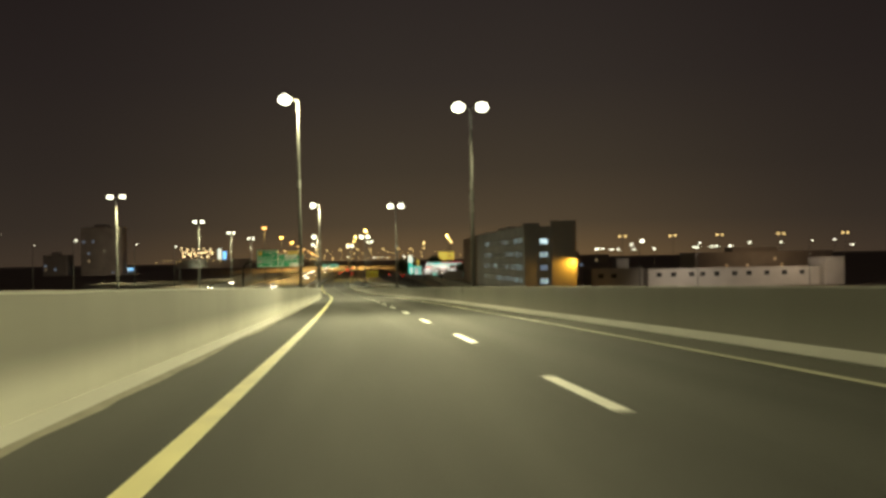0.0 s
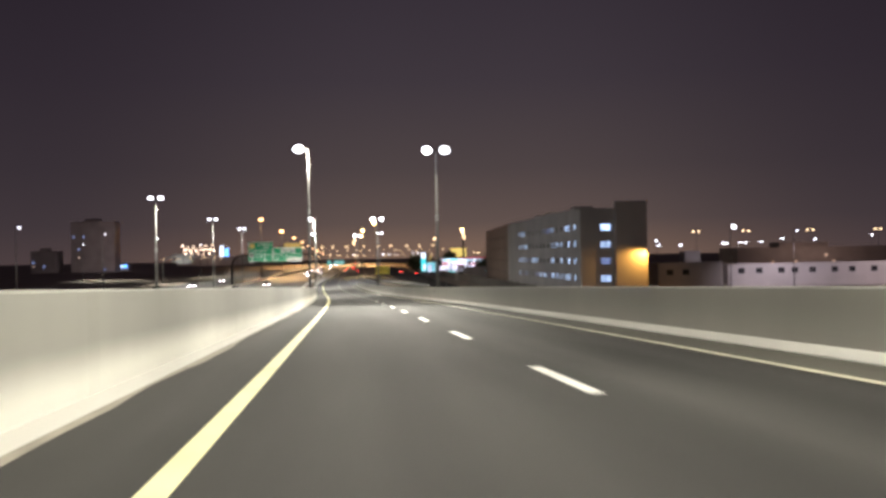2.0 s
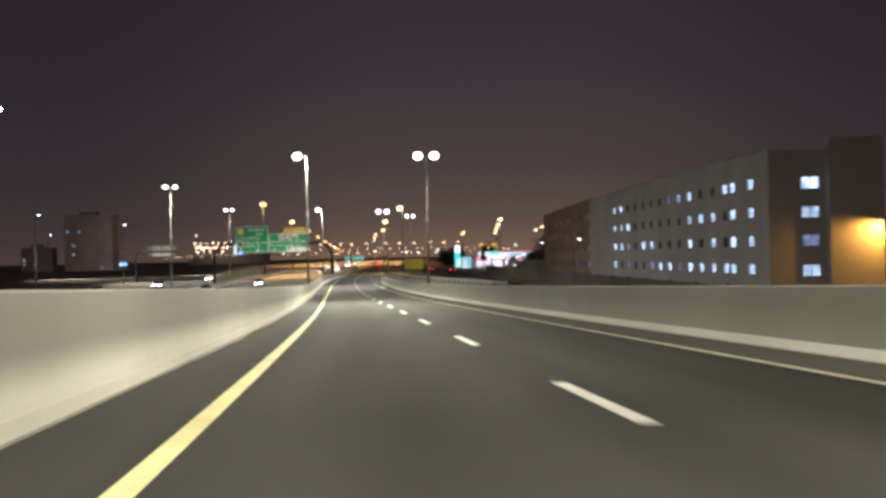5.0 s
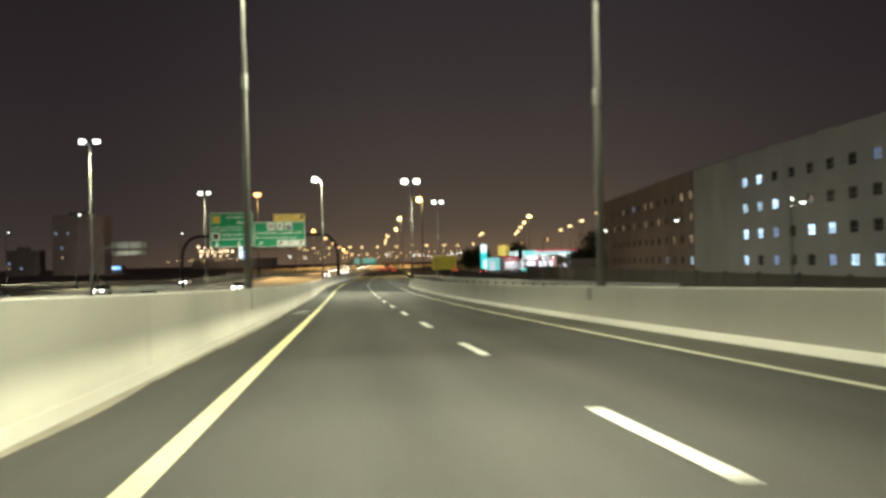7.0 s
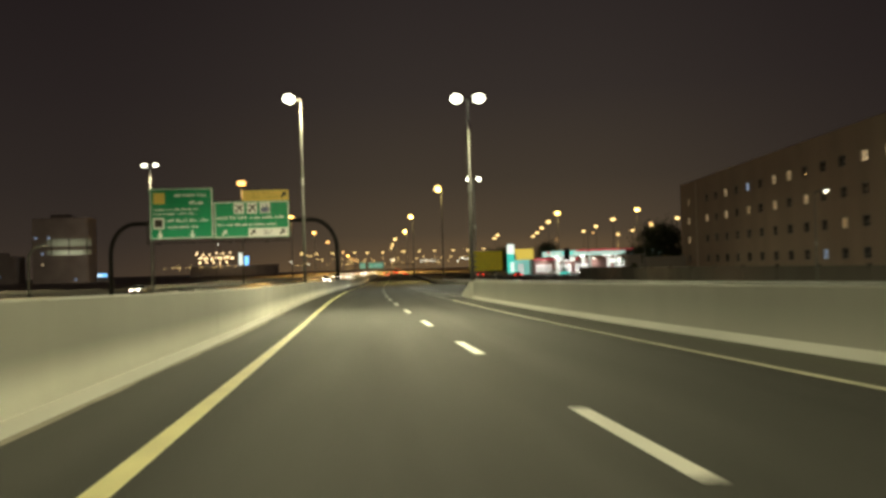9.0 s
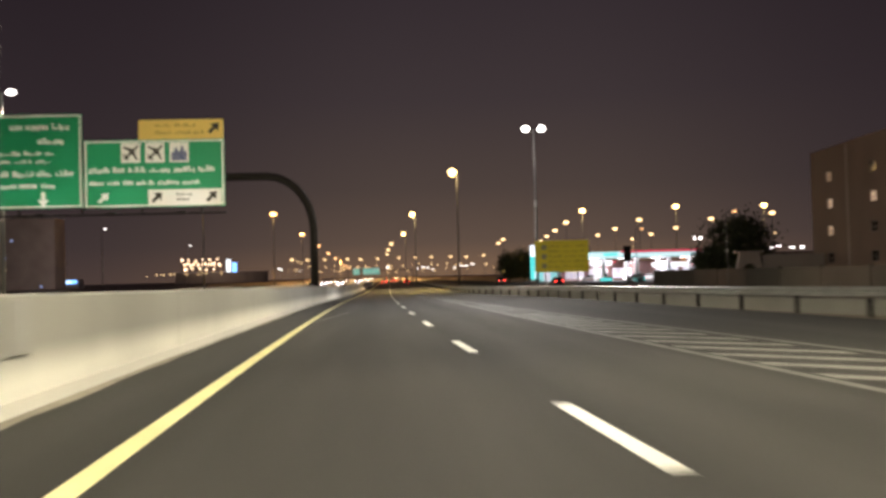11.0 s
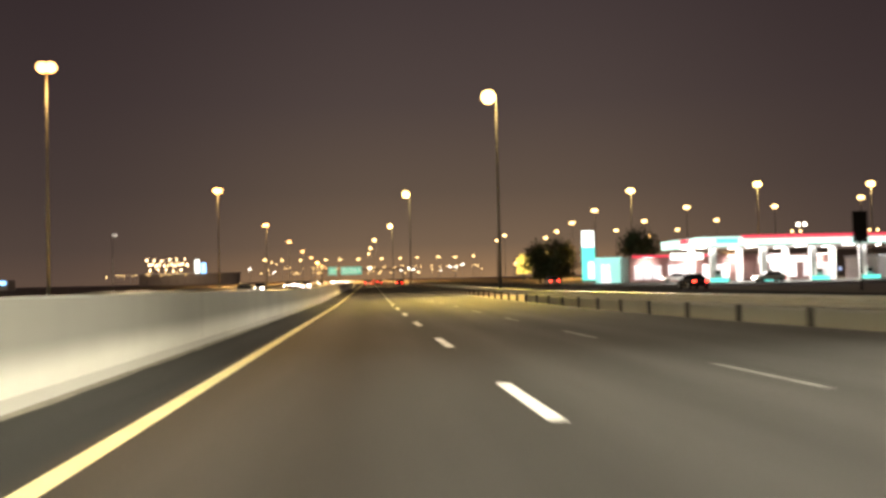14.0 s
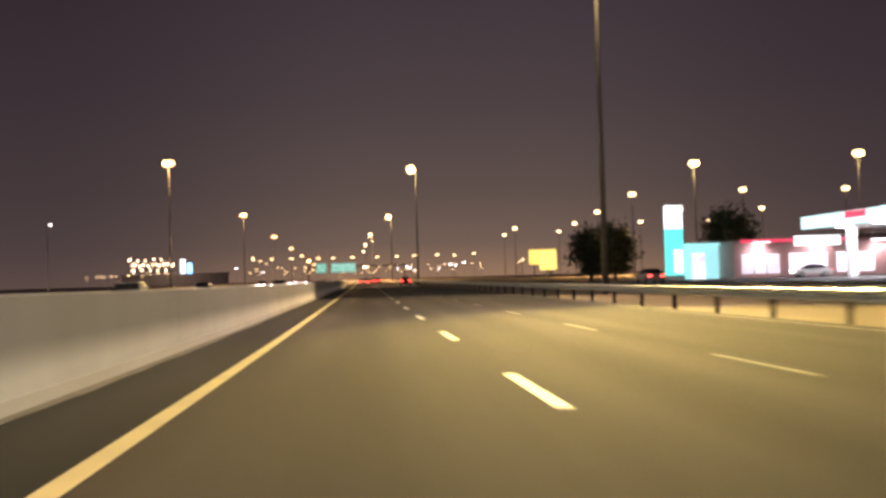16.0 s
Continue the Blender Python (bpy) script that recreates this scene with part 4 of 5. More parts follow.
for x, mat in ((-12.5, M_SIGN_DARK), (-11.0, M_SIGN_DARK), (-9.5, M_SIGN_BLUE)):
    part("emblem", boxed(x - 0.6, x + 0.6, -0.012, -0.005, 9.95, 11.2), M_SIGN_WHITE, right_sign, "white square emblem")
    if mat is M_SIGN_DARK:
        bm = bmesh.new()
        for outline in (((-0.42, -0.42), (-0.30, -0.42), (0.46, 0.36), (0.46, 0.46), (0.36, 0.44), (-0.42, -0.32)),
                        ((-0.02, 0.06), (0.14, 0.22), (-0.40, 0.40), (-0.46, 0.34)), ((0.06, -0.02), (0.22, 0.14), (0.40, -0.40), (0.34, -0.46)),
                        ((-0.34, -0.26), (-0.26, -0.18), (-0.46, -0.10), (-0.50, -0.14)), ((-0.26, -0.34), (-0.18, -0.26), (-0.10, -0.46), (-0.14, -0.50))):
            low = [bm.verts.new((x + u * 1.02, -0.013, 10.58 + v * 1.02)) for u, v in outline]
            high = [bm.verts.new((v.co.x, -0.018, v.co.z)) for v in low]
            bm.faces.new(high)
            for k in range(len(low)):
                bm.faces.new((low[k], low[(k + 1) % len(low)], high[(k + 1) % len(low)], high[k]))
        part("plane_mark", bm, M_SIGN_DARK, right_sign)
    else:
        for i, h in enumerate((0.55, 0.8, 0.62, 0.9, 0.6)):
            part("skyline_mark", boxed(x - 0.46 + i * 0.19, x - 0.3 + i * 0.19, -0.018, -0.013, 10.05, 10.05 + h), M_SIGN_BLUE, right_sign)
bars(right_sign, -15.1, -7.0, 9.15, 9.85, -0.006, M_SIGN_WHITE, 6, 1)
bars(right_sign, -15.1, -7.9, 8.42, 8.95, -0.006, M_SIGN_WHITE, 7, 1)
part("exit_panel", boxed(-11.45, -6.9, -0.012, -0.005, 7.3, 8.25), M_SIGN_WHITE, right_sign, "white exit strip")
for x, mat, y in ((-14.2, M_SIGN_WHITE, -0.006), (-10.9, M_SIGN_DARK, -0.013), (-7.5, M_SIGN_DARK, -0.013)):
    arrow(right_sign, x, 7.78, 0.85, y, mat, radians(45))
bars(right_sign, -9.7, -8.5, 7.45, 8.1, -0.013, M_SIGN_GREYINK, 8, 2)
top_sign = sign_panel("exit_sign", -12.0, -6.72, 11.402, 12.65, Matrix.Translation((0, SIGN_Y, 0)), M_SIGN_AMBER, "amber strip sign above the green sign", False, "gantry signs")
bars(top_sign, -11.0, -8.0, 11.6, 12.5, -0.006, M_SIGN_FAINT, 9, 2)
arrow(top_sign, -7.3, 12.1, 0.9, -0.006, M_SIGN_DARK, radians(45))


# yellow notice sign in the verge
def post_sign(m, w, z0, z1, face, label, rows, seed):
    top = sign_panel("notice_sign", -w / 2, w / 2, z0, z1, m, face, label, False)
    for x in (-w * 0.3, w * 0.3):
        part("post", tube(bmesh.new(), [(x, 0.16, -0.6), (x, 0.16, z1 - 0.1)], 0.07, 10), M_STEEL, top)
    bars(top, -w * 0.25, w * 0.44, z0 + 0.25, z1 - 0.25, -0.006, M_SIGN_TEXT, seed, rows)
    for i in range(3):
        z = z0 + (z1 - z0) * (0.2 + 0.3 * i)
        part("emblem", boxed(-w * 0.37, -w * 0.28, -0.012, -0.005, z - 0.2, z + 0.2), M_SIGN_GREY, top)
    return top


post_sign(Matrix.Translation((17.85, 361, 0.05)), 4.5, 2.38, 5.0, M_SIGN_YELLOW, "large yellow notice sign on two posts in the verge", 5, 11)
# far green gantry signs over the motorway
far_gantry = thing("far_gantry", Matrix.Translation((0, 692, 0)), "far overhead gantry across the motorway", "gantry")
part("beam", boxed(-14, 14, -0.42, 0.2, 5.0, 5.3), M_DARKSTEEL, far_gantry)
for x in (-13.8, 13.8):
    part("upright", tube(bmesh.new(), [(x, 0, -0.1), (x, 0, 5.3)], 0.16, 10), M_DARKSTEEL, far_gantry)
# far signs glow of themselves; light on their sheeting is put in as emission
M_SIGN_FAR = glow("glowing_green_sign", (0.10, 0.55, 0.40), 0.42)
M_SIGN_FAR_TEXT = glow("glowing_white_letters", (0.80, 1.0, 0.85), 0.5)
for x0, x1 in ((-11.6, -8.8), (-7.4, -0.4)):
    s = sign_panel("far_direction_sign", x0, x1, 3.5, 6.1, Matrix.Translation((0, 691.5, 0)), M_SIGN_FAR, "far green direction sign over the motorway", False, "far gantry signs")
    bars(s, x0 + 0.3, x1 - 0.3, 3.8, 5.9, -0.006, M_SIGN_FAR_TEXT, 12, 3)
# gantry with the back of a sign on the side road
cant = thing("cantilever_sign", Matrix.Translation((-54, 409, 0)), "curved cantilever pole carrying pale sign boards on the side road", "road sign")
pts = [(-7.3, 0, -0.1), (-7.3, 0, 6.5)] + [(-7.3 + 2.6 * (1 - math.cos(a)), 0, 6.5 + 2.6 * math.sin(a)) for a in (0.4, 0.8, 1.2, 1.57)] + [(4.2, 0, 9.1)]
part("pole", tube(bmesh.new(), pts, 0.26, 10), M_SIGN_BACK, cant, smooth=True)
part("board", boxed(-3.9, 4.1, -0.35, -0.28, 8.8, 10.2, bevel=0.02), M_SIGN_BACK, cant)
part("board", boxed(-3.9, 4.1, -0.35, -0.28, 7.2, 8.1, bevel=0.02), M_SIGN_BACK, cant)
for x in (-3, 0.2, 3.4):
    part("strap", boxed(x - 0.08, x + 0.08, -0.45, -0.352, 7.3, 10.2), M_DARKSTEEL, cant)
# added light without a fitting, to brighten the sign boards
downlight("sign_fill_light", (-54, 405.5, 6.2), 420, (0.95, 1.0, 0.8), 120, 0.15, toward=(-54, 408.6, 9.4))


# ================= buildings =================
def window(parent, m, w, h, glass, mullions=1):
    win = part("window_frame", frame_mesh(w, h), M_FRAME, parent, at=m)
    part("pane", boxed(-w / 2 + 0.06, w / 2 - 0.06, 0.02, 0.05, -h / 2 + 0.06, h / 2 - 0.06), glass, win)
    for i in range(mullions):
        x = -w / 2 + w * (i + 1) / (mullions + 1)
        part("mullion", boxed(x - 0.04, x + 0.04, -0.02, 0.018, -h / 2 + 0.06, h / 2 - 0.06), M_FRAME, win)
    part("transom", boxed(-w / 2 + 0.06, w / 2 - 0.06, -0.016, 0.016, -h * 0.12, -h * 0.12 + 0.06), M_FRAME, win)
    return win


def frame_mesh(w, h):
    bm = bmesh.new()
    for a, b, c, d in ((-w / 2, w / 2, -h / 2, -h / 2 + 0.07), (-w / 2, w / 2, h / 2 - 0.07, h / 2), (-w / 2, -w / 2 + 0.07, -h / 2 + 0.07, h / 2 - 0.07), (w / 2 - 0.07, w / 2, -h / 2 + 0.07, h / 2 - 0.07)):
        box(bm, a, b, -0.05, 0.06, c, d)
    return bm


def wall_with_holes(length, height, thick, holes):
    """A wall along x, with the rectangular openings (x, z, w, h) cut right through."""
    bm = bmesh.new()
    xs = sorted({0.0, length, *[v for x, z, w, h in holes for v in (x - w / 2, x + w / 2)]})
    zs = sorted({0.0, height, *[v for x, z, w, h in holes for v in (z - h / 2, z + h / 2)]})
    zs = [z for i, z in enumerate(zs) if i == 0 or z - zs[i - 1] > 1e-4]
    xs = [x for i, x in enumerate(xs) if i == 0 or x - xs[i - 1] > 1e-4]
    solid = {}
    for i in range(len(xs) - 1):
        for j in range(len(zs) - 1):
            cx, cz = (xs[i] + xs[i + 1]) / 2, (zs[j] + zs[j + 1]) / 2
            solid[i, j] = not any(abs(cx - x) < w / 2 and abs(cz - z) < h / 2 for x, z, w, h in holes)
    verts = {}

    def v(i, j, k):
        if (i, j, k) not in verts:
            verts[i, j, k] = bm.verts.new((xs[i], k * thick, zs[j]))
        return verts[i, j, k]

    for (i, j), s in solid.items():
        if not s:
            continue
        for k in (0, 1):
            bm.faces.new((v(i, j, k), v(i + 1, j, k), v(i + 1, j + 1, k), v(i, j + 1, k)))
        for di, dj, a, b in ((-1, 0, (i, j), (i, j + 1)), (1, 0, (i + 1, j), (i + 1, j + 1)), (0, -1, (i, j), (i + 1, j)), (0, 1, (i, j + 1), (i + 1, j + 1))):
            if not solid.get((i + di, j + dj), False):
                bm.faces.new((v(*a, 0), v(*b, 0), v(*b, 1), v(*a, 1)))
    return bm


def flat_block(x0, y0, y1, depth, height, columns, rows_z, lit, label, end_windows=(), high=1.2, wall=None, skew=0.0):
    """A long apartment block whose windowed wall faces the motorway (towards -x)."""
    top = thing("apartment_building", Matrix.Translation((x0, y0, 0)) @ Matrix.Rotation(radians(-skew), 4, "Z"), label, "building", "apartment blocks")
    turn = Matrix.Rotation(radians(-90), 4, "Z")     # wall's own x runs back along -y, its outside looks to -x
    length = y1 - y0
    wall = wall or M_BUILD
    w, h = 1.75, high
    holes = [(y1 - c, z, w, h) for c in columns for z in rows_z]
    front = part("front_wall", wall_with_holes(length, height, 0.3, holes), wall, top, at=Matrix.Translation((0, length, 0)) @ turn)
    for ci, c in enumerate(columns):
        for ri, z in enumerate(rows_z):
            kind = lit(ci, len(rows_z) - 1 - ri)
            glass = {"b": M_LITBLUE, "d": M_LITDIM, "w": M_LITWARM}.get(kind, M_DARKGLASS)
            window(top, Matrix.Translation((0.13, c - y0, z)) @ turn, w, h, glass)
    ew, eh = 2.0, 1.3
    eholes = [(x, z, ew, eh) for x, z, k in end_windows]
    part("end_wall", wall_with_holes(depth - 0.31, height, 0.3, eholes), wall, top, at=Matrix.Translation((0.305, 0, 0)))
    for x, z, k in end_windows:
        window(top, Matrix.Translation((0.305 + x, 0.13, z)), ew, eh, {"b": M_LITBLUE, "d": M_LITDIM}.get(k, M_DARKGLASS))
    part("end_wall", boxed(0.305, depth, length - 0.3, length, 0, height), wall, top)
    part("back_wall", boxed(depth - 0.3, depth, 0.305, length - 0.305, 0, height), wall, top)
    part("roof", boxed(0.31, depth - 0.31, 0.31, length - 0.31, height - 0.6, height - 0.35), M_DARKWALL, top)
    part("parapet", boxed(-0.04, 0.30, -0.04, length + 0.04, height + 0.002, height + 0.12), wall, top)
    for z in rows_z[1:]:
        part("floor_slab", boxed(0.31, depth - 0.31, 0.31, length - 0.31, z - 1.9, z - 1.7), M_DARKWALL, top)
    for y in (length * 0.3, length * 0.62, length * 0.8):
        part("stair_head", boxed(depth * 0.4, depth * 0.4 + 4, y, y + 4, height - 0.35, height + 1.7), wall, top)
    return top


ROWS_Z = (3.35, 6.55, 9.8, 13.05)
COLS_A = [232.2, 237.9, 240.4] + [244.76 + 4.68 * i for i in range(12)]
LIT_A = ("bbb..bdd.....bb", "bb.bbb......bbb", "bb.b.b...bb.dbb", "bbbbbbdbbd..d.b")


def lit_a(column, row):
    return LIT_A[row][column]


flat_block(52.0, 227.0, 316.6, 12.5, 16.4, COLS_A, ROWS_Z, lit_a, "long four-storey beige apartment block with cool lit windows",
           [(4.4, 3.2, "b"), (4.4, 6.5, "d"), (4.4, 9.6, "b"), (4.4, 12.8, "b")])
stair_tower = thing("stair_tower", Matrix.Translation((58.4, 226.0, 0)), "plain beige stair tower at the end of the apartment block", "building")
part("shaft", boxed(0, 6.0, -0.0, 0.98, 0, 17.5), M_BUILD, stair_tower)
part("coping", boxed(-0.06, 6.06, -0.06, 0.98, 17.502, 17.65), M_BUILD, stair_tower)
lantern = part("wall_lamp", ring_box(bmesh.new(), 5.2, 5.6, -0.55, -0.02, 8.5, 8.75, 0.7), M_STEEL, stair_tower)
part("lens", bulb(bmesh.new(), (5.4, -0.38, 8.42), 0.26, 0.24, 0.18), M_BULB_SODIUM, lantern, "glowing orange lamp lens")
downlight("wall_light", (58.4 + 5.4, 226.0 - 1.5, 8.2), 2400, (1.0, 0.50, 0.06), 165, 0.2, toward=(62.6, 226.3, 4.0))
COLS_B = [318.2 + 5.36 * i for i in range(13)] + [394.2]
LIT_B = ("ww...ww.d.w..w", "w...w.w.w.w.ww", "w.w..........w", "b..d..........")
flat_block(52.0, 317.0, 399.7, 12.5, 16.4, COLS_B, ROWS_Z, lambda c, r: LIT_B[r][c], "long four-storey brown apartment block with few lit windows", wall=M_BUILD_BROWN, skew=3.26)
# fill lights added to brighten the apartment walls, no such lamps known
for y in (236, 262, 290):
    downlight("yard_fill_light", (33, y, 7.5), 260, (0.80, 0.90, 1.0), 120, 0.2, toward=(53, y + 2, 7))
for y in (332, 362, 392):
    downlight("yard_fill_light", (33, y, 7.5), 1000, (1.0, 0.64, 0.38), 120, 0.2, toward=(54, y + 2, 7))
# lamp posts added beside these fill lights
added_yard_post = None
for y in (236, 262, 290, 332, 362, 392):
    added_yard_post = street_lamp(7.3, (1,), Matrix.Translation((32.2, y, -0.1)), "added short yard lamp that brightens the apartment block", "yard lamps", M_BULB_WHITE if y < 300 else M_BULB_SODIUM, size=0.14, thick=0.07)
joint = thing("wall_joint", Matrix.Translation((56.04, 388.9, 0)) @ Matrix.Rotation(radians(-3.26), 4, "Z"), "dark vertical joint in the apartment block's wall", "building", kind="structure")
part("recess_cover", boxed(0, 0.055, -0.35, 0.35, 0.1, 16.3), M_DARKWALL, joint)
# boundary wall before the blocks
bwall = thing("boundary_wall", Matrix.Identity(4), "plain dark rendered boundary wall before the apartment blocks", "wall", kind="structure")
for a, b in zip(steps(150, 420, 9), steps(150, 420, 9)[1:]):
    part("panel", boxed(42.0, 42.2, a, b - 0.25, -0.2, 2.3), M_YARDWALL, bwall)
    part("pier", boxed(41.93, 42.27, b - 0.245, b - 0.005, -0.2, 2.45), M_YARDWALL, bwall)


# gate in the compound wall beyond the second block
gate = thing("gate_portal", Matrix.Translation((45.2, 395, -0.1)), "plain beige arched gate portal in the compound wall", "gate")
bm = bmesh.new()
outer = [(0, 0), (0, 4.3), (3.2, 4.3), (3.2, 0)]
arc = [(0.7, 0), (0.7, 2.1)] + [(1.6 - 0.9 * math.cos(a), 2.1 + 0.9 * math.sin(a)) for a in (0.4, 0.8, 1.2, 1.57, 1.94, 2.34, 2.74)] + [(2.5, 2.1), (2.5, 0)]
edge = [(x, z) for x, z in arc]
top_line = [(0, z) if i < 2 else ((3.2, z) if i >= len(arc) - 2 else (3.2 * (i - 1) / (len(arc) - 3), 4.3)) for i, (x, z) in enumerate(arc)]
for d in (0, 0.6):
    ins = [bm.verts.new((x, d, z)) for x, z in edge]
    outs = [bm.verts.new((x, d, z)) for x, z in top_line]
    for k in range(len(ins) - 1):
        bm.faces.new((ins[k], ins[k + 1], outs[k + 1], outs[k]))
    if d == 0:
        first = (ins, outs)
for u, v in ((first[0], ins), (first[1], outs)):
    for k in range(len(u) - 1):
        bm.faces.new((u[k], u[k + 1], v[k + 1], v[k]))
part("arch", bm, M_BUILD, gate)
part("coping", boxed(-0.15, 3.35, -0.1, 0.7, 4.302, 4.5), M_BUILD, gate)
part("gate_leaf", boxed(0.72, 2.48, 0.25, 0.31, 0.05, 2.2), M_DARKSTEEL, gate, "dark metal gate leaf")
cwall = thing("compound_wall", Matrix.Identity(4), "tall plain beige rendered compound wall", "wall", kind="structure")
for a, b in zip(steps(48.45, 56.0, 3.7), steps(48.45, 56.0, 3.7)[1:]):
    part("panel", boxed(a, b - 0.01, 395.1, 395.4, -0.2, 3.9), M_BUILD, cwall)


# low white buildings
def low_building(x0, x1, y, depth, height, openings, label, group="low buildings"):
    top = thing("low_building", Matrix.Translation((x0, y, 0)), label, "building", group)
    holes = [(x, 3.6, 1.5, 1.2) for x in openings]
    part("front_wall", wall_with_holes(x1 - x0, height, 0.3, holes), M_BUILD_WHITE, top)
    for x in openings:
        window(top, Matrix.Translation((x, 0.14, 3.6)), 1.5, 1.2, M_DARKGLASS)
    part("side_wall", boxed(0, 0.3, 0.305, depth, 0, height), M_BUILD_WHITE, top)
    part("side_wall", boxed(x1 - x0 - 0.3, x1 - x0, 0.305, depth, 0, height), M_BUILD_WHITE, top)
    part("back_wall", boxed(0.305, x1 - x0 - 0.305, depth - 0.3, depth, 0, height), M_BUILD_WHITE, top)
    part("roof", boxed(0.31, x1 - x0 - 0.31, 0.31, depth - 0.31, height - 0.4, height - 0.15), M_DARKWALL, top)
    part("coping", boxed(-0.05, x1 - x0 + 0.05, -0.05, 0.3, height + 0.002, height + 0.12), M_BUILD_WHITE, top)
    return top


low_building(74, 88, 250, 10, 5.6, [2.5, 6.0], "low white building with small dark windows")
low_building(90, 138, 252, 14, 5.0, [3, 7, 12, 15, 19, 24, 28, 33, 38, 43], "long low white building with a row of dark windows")
low_building(139, 144.5, 251, 10, 7.5, [], "taller plain block at the end of the long building")
low_building(84, 87.5, 262, 4, 8.0, [], "small white roof block")
# added fill lights with posts, to brighten the low white buildings
downlight("yard_fill_light", (100, 240, 11.5), 4800, (1.0, 0.90, 0.82), 140, 0.3, toward=(104, 252, 2))
downlight("yard_fill_light", (130, 240, 11.5), 4200, (1.0, 0.84, 0.70), 140, 0.3, toward=(132, 252, 2))
for x in (100, 130):
    street_lamp(12, (1,), Matrix.Translation((x - 0.75, 240, -0.1)), "added yard lamp before the low white buildings", "yard lamps", M_BULB_WHITE, size=0.2, thick=0.09)


# dark distant buildings
def distant_block(x, y, w, d, h, label, lit_count, seed, mat=None):
    top = thing("distant_building", Matrix.Translation((x, y, -0.1)), label, "building", "distant buildings")
    part("body", boxed(-w / 2, w / 2, 0, d, 0, h), mat or M_DARKWALL, top)
    part("parapet", boxed(-w / 2 - 0.1, w / 2 + 0.1, -0.1, d + 0.1, h + 0.002, h + 0.5), mat or M_DARKWALL, top)
    part("plant_room", boxed(-w / 5, w / 8, d * 0.2, d * 0.7, h + 0.504, h + 3), M_DARKWALL, top)
    r = random.Random(seed)
    spots = [(i, j) for i in range(int(w // 4)) for j in range(int(h // 3.3))]
    for i, j in r.sample(spots, min(lit_count, len(spots))):
        part("window", boxed(-w / 2 + 1.4 + i * 4, -w / 2 + 3.0 + i * 4, -0.05, -0.006, 1.2 + j * 3.3, 2.6 + j * 3.3), r.choice((M_LITWARM, M_LITDIM)), top)


distant_block(-203, 840, 34, 18, 40, "dark tower block with a few lit windows", 5, 1)
distant_block(-243, 845, 20, 18, 17, "dark lower tower beside the tower block", 3, 2)
# fill light added to lift the tower to the hazy sky's tone
downlight("tower_fill_light", (-165, 790, 14), 14000, (1.0, 0.86, 0.75), 160, 0.5, toward=(-205, 845, 22))
distant_block(-330, 820, 40, 20, 14, "dark low block in the distance", 6, 3)
distant_block(-290, 520, 30, 18, 9, "dark warehouse beside the side road", 2, 5)
distant_block(175, 720, 60, 20, 9, "dark warehouse beyond the petrol station", 2, 6)
distant_block(92, 395, 26, 18, 6.5, "dark low building behind the trees", 2, 7)
# fill lights added to lift the dark warehouse and the low building
downlight("yard_fill_light", (235, 492, 12), 6000, (1.0, 0.72, 0.5), 160, 0.4, toward=(240, 520, 4))
downlight("yard_fill_light", (92, 378, 9), 900, (1.0, 0.75, 0.5), 150, 0.3, toward=(92, 395, 3))
distant_block(240, 520, 80, 25, 9, "long dark warehouse beyond the low buildings", 4, 8)
# brightly lit hall on the far left
hall = thing("lit_hall", Matrix.Translation((-222, 1450, -0.1)), "far low building with rows of bright warm lights", "building")
part("body", boxed(-30, 78, 0, 20, 0, 12), M_BUILD, hall)
part("roof", boxed(-32, 80, -2, 22, 12.002, 13), M_BUILD, hall)
# fill light added so the hall's body does not stand black
downlight("hall_light", (-200, 1415, 22), 7000, (1.0, 0.72, 0.45), 150, 0.5, toward=(-200, 1450, 6))
r = random.Random(5)
M_HALL = glow("hall_lights", (1.0, 0.76, 0.42), 5.0, uneven=0.7)
for i in range(22):
    x, z = -22 + 44 * (i + r.uniform(-0.3, 0.3)) / 21, 17.0 + 11.0 * abs((i % 4) / 2 - 1) + r.uniform(-1, 1)
    part("string_light", bulb(bmesh.new(), (x, -1 + r.uniform(0, 4), z), 0.8, 0.6, 1.5), M_HALL, hall)
    part("light_post", boxed(x - 0.05, x + 0.05, 1.0, 1.1, 13.0, z), M_DARKSTEEL, hall)
part("lit_panel", boxed(31, 36, -0.3, -0.01, 13.1, 28), M_PYLON_WHITE, hall)
part("lit_panel", boxed(38, 43, -0.3, -0.01, 13.1, 24), M_BLUELIT, hall)
shop = thing("roadside_shop", Matrix.Translation((-192, 872, -0.1)), "small far shop with a blue-white lit sign", "building")
part("body", boxed(-9, 9, 0, 10, 0, 5.5), M_DARKWALL, shop)
part("sign_board", boxed(-8, 8, -0.3, -0.01, 3.2, 5.0), M_BLUELIT, shop, "glowing blue sign board")
part("sign_board", boxed(-4, 5, -0.6, -0.31, 3.5, 4.6), M_PYLON_WHITE, shop, "glowing white sign board")
bill = thing("billboard", Matrix.Translation((54.5, 685, -0.1)), "glowing yellow billboard on a post beyond the trees", "billboard")
part("panel", boxed(-2.4, 2.4, 0, 0.4, 2.6, 8.0), M_BILLBOARD, bill)
part("post", tube(bmesh.new(), [(0, 0.6, 0), (0, 0.6, 7.5)], 0.25, 10), M_STEEL, bill)

board = thing("yellow_billboard", Matrix.Translation((100.7, 939, -0.1)), "large glowing yellow billboard on two posts", "billboard")
part("panel", boxed(-7.5, 7.5, 0, 0.5, 6.8, 15.0, bevel=0.1), M_BILLBOARD, board)
for x in (-4.5, 4.5):
    part("post", tube(bmesh.new(), [(x, 0.8, 0), (x, 0.8, 14.5)], 0.3, 10), M_DARKSTEEL, board)

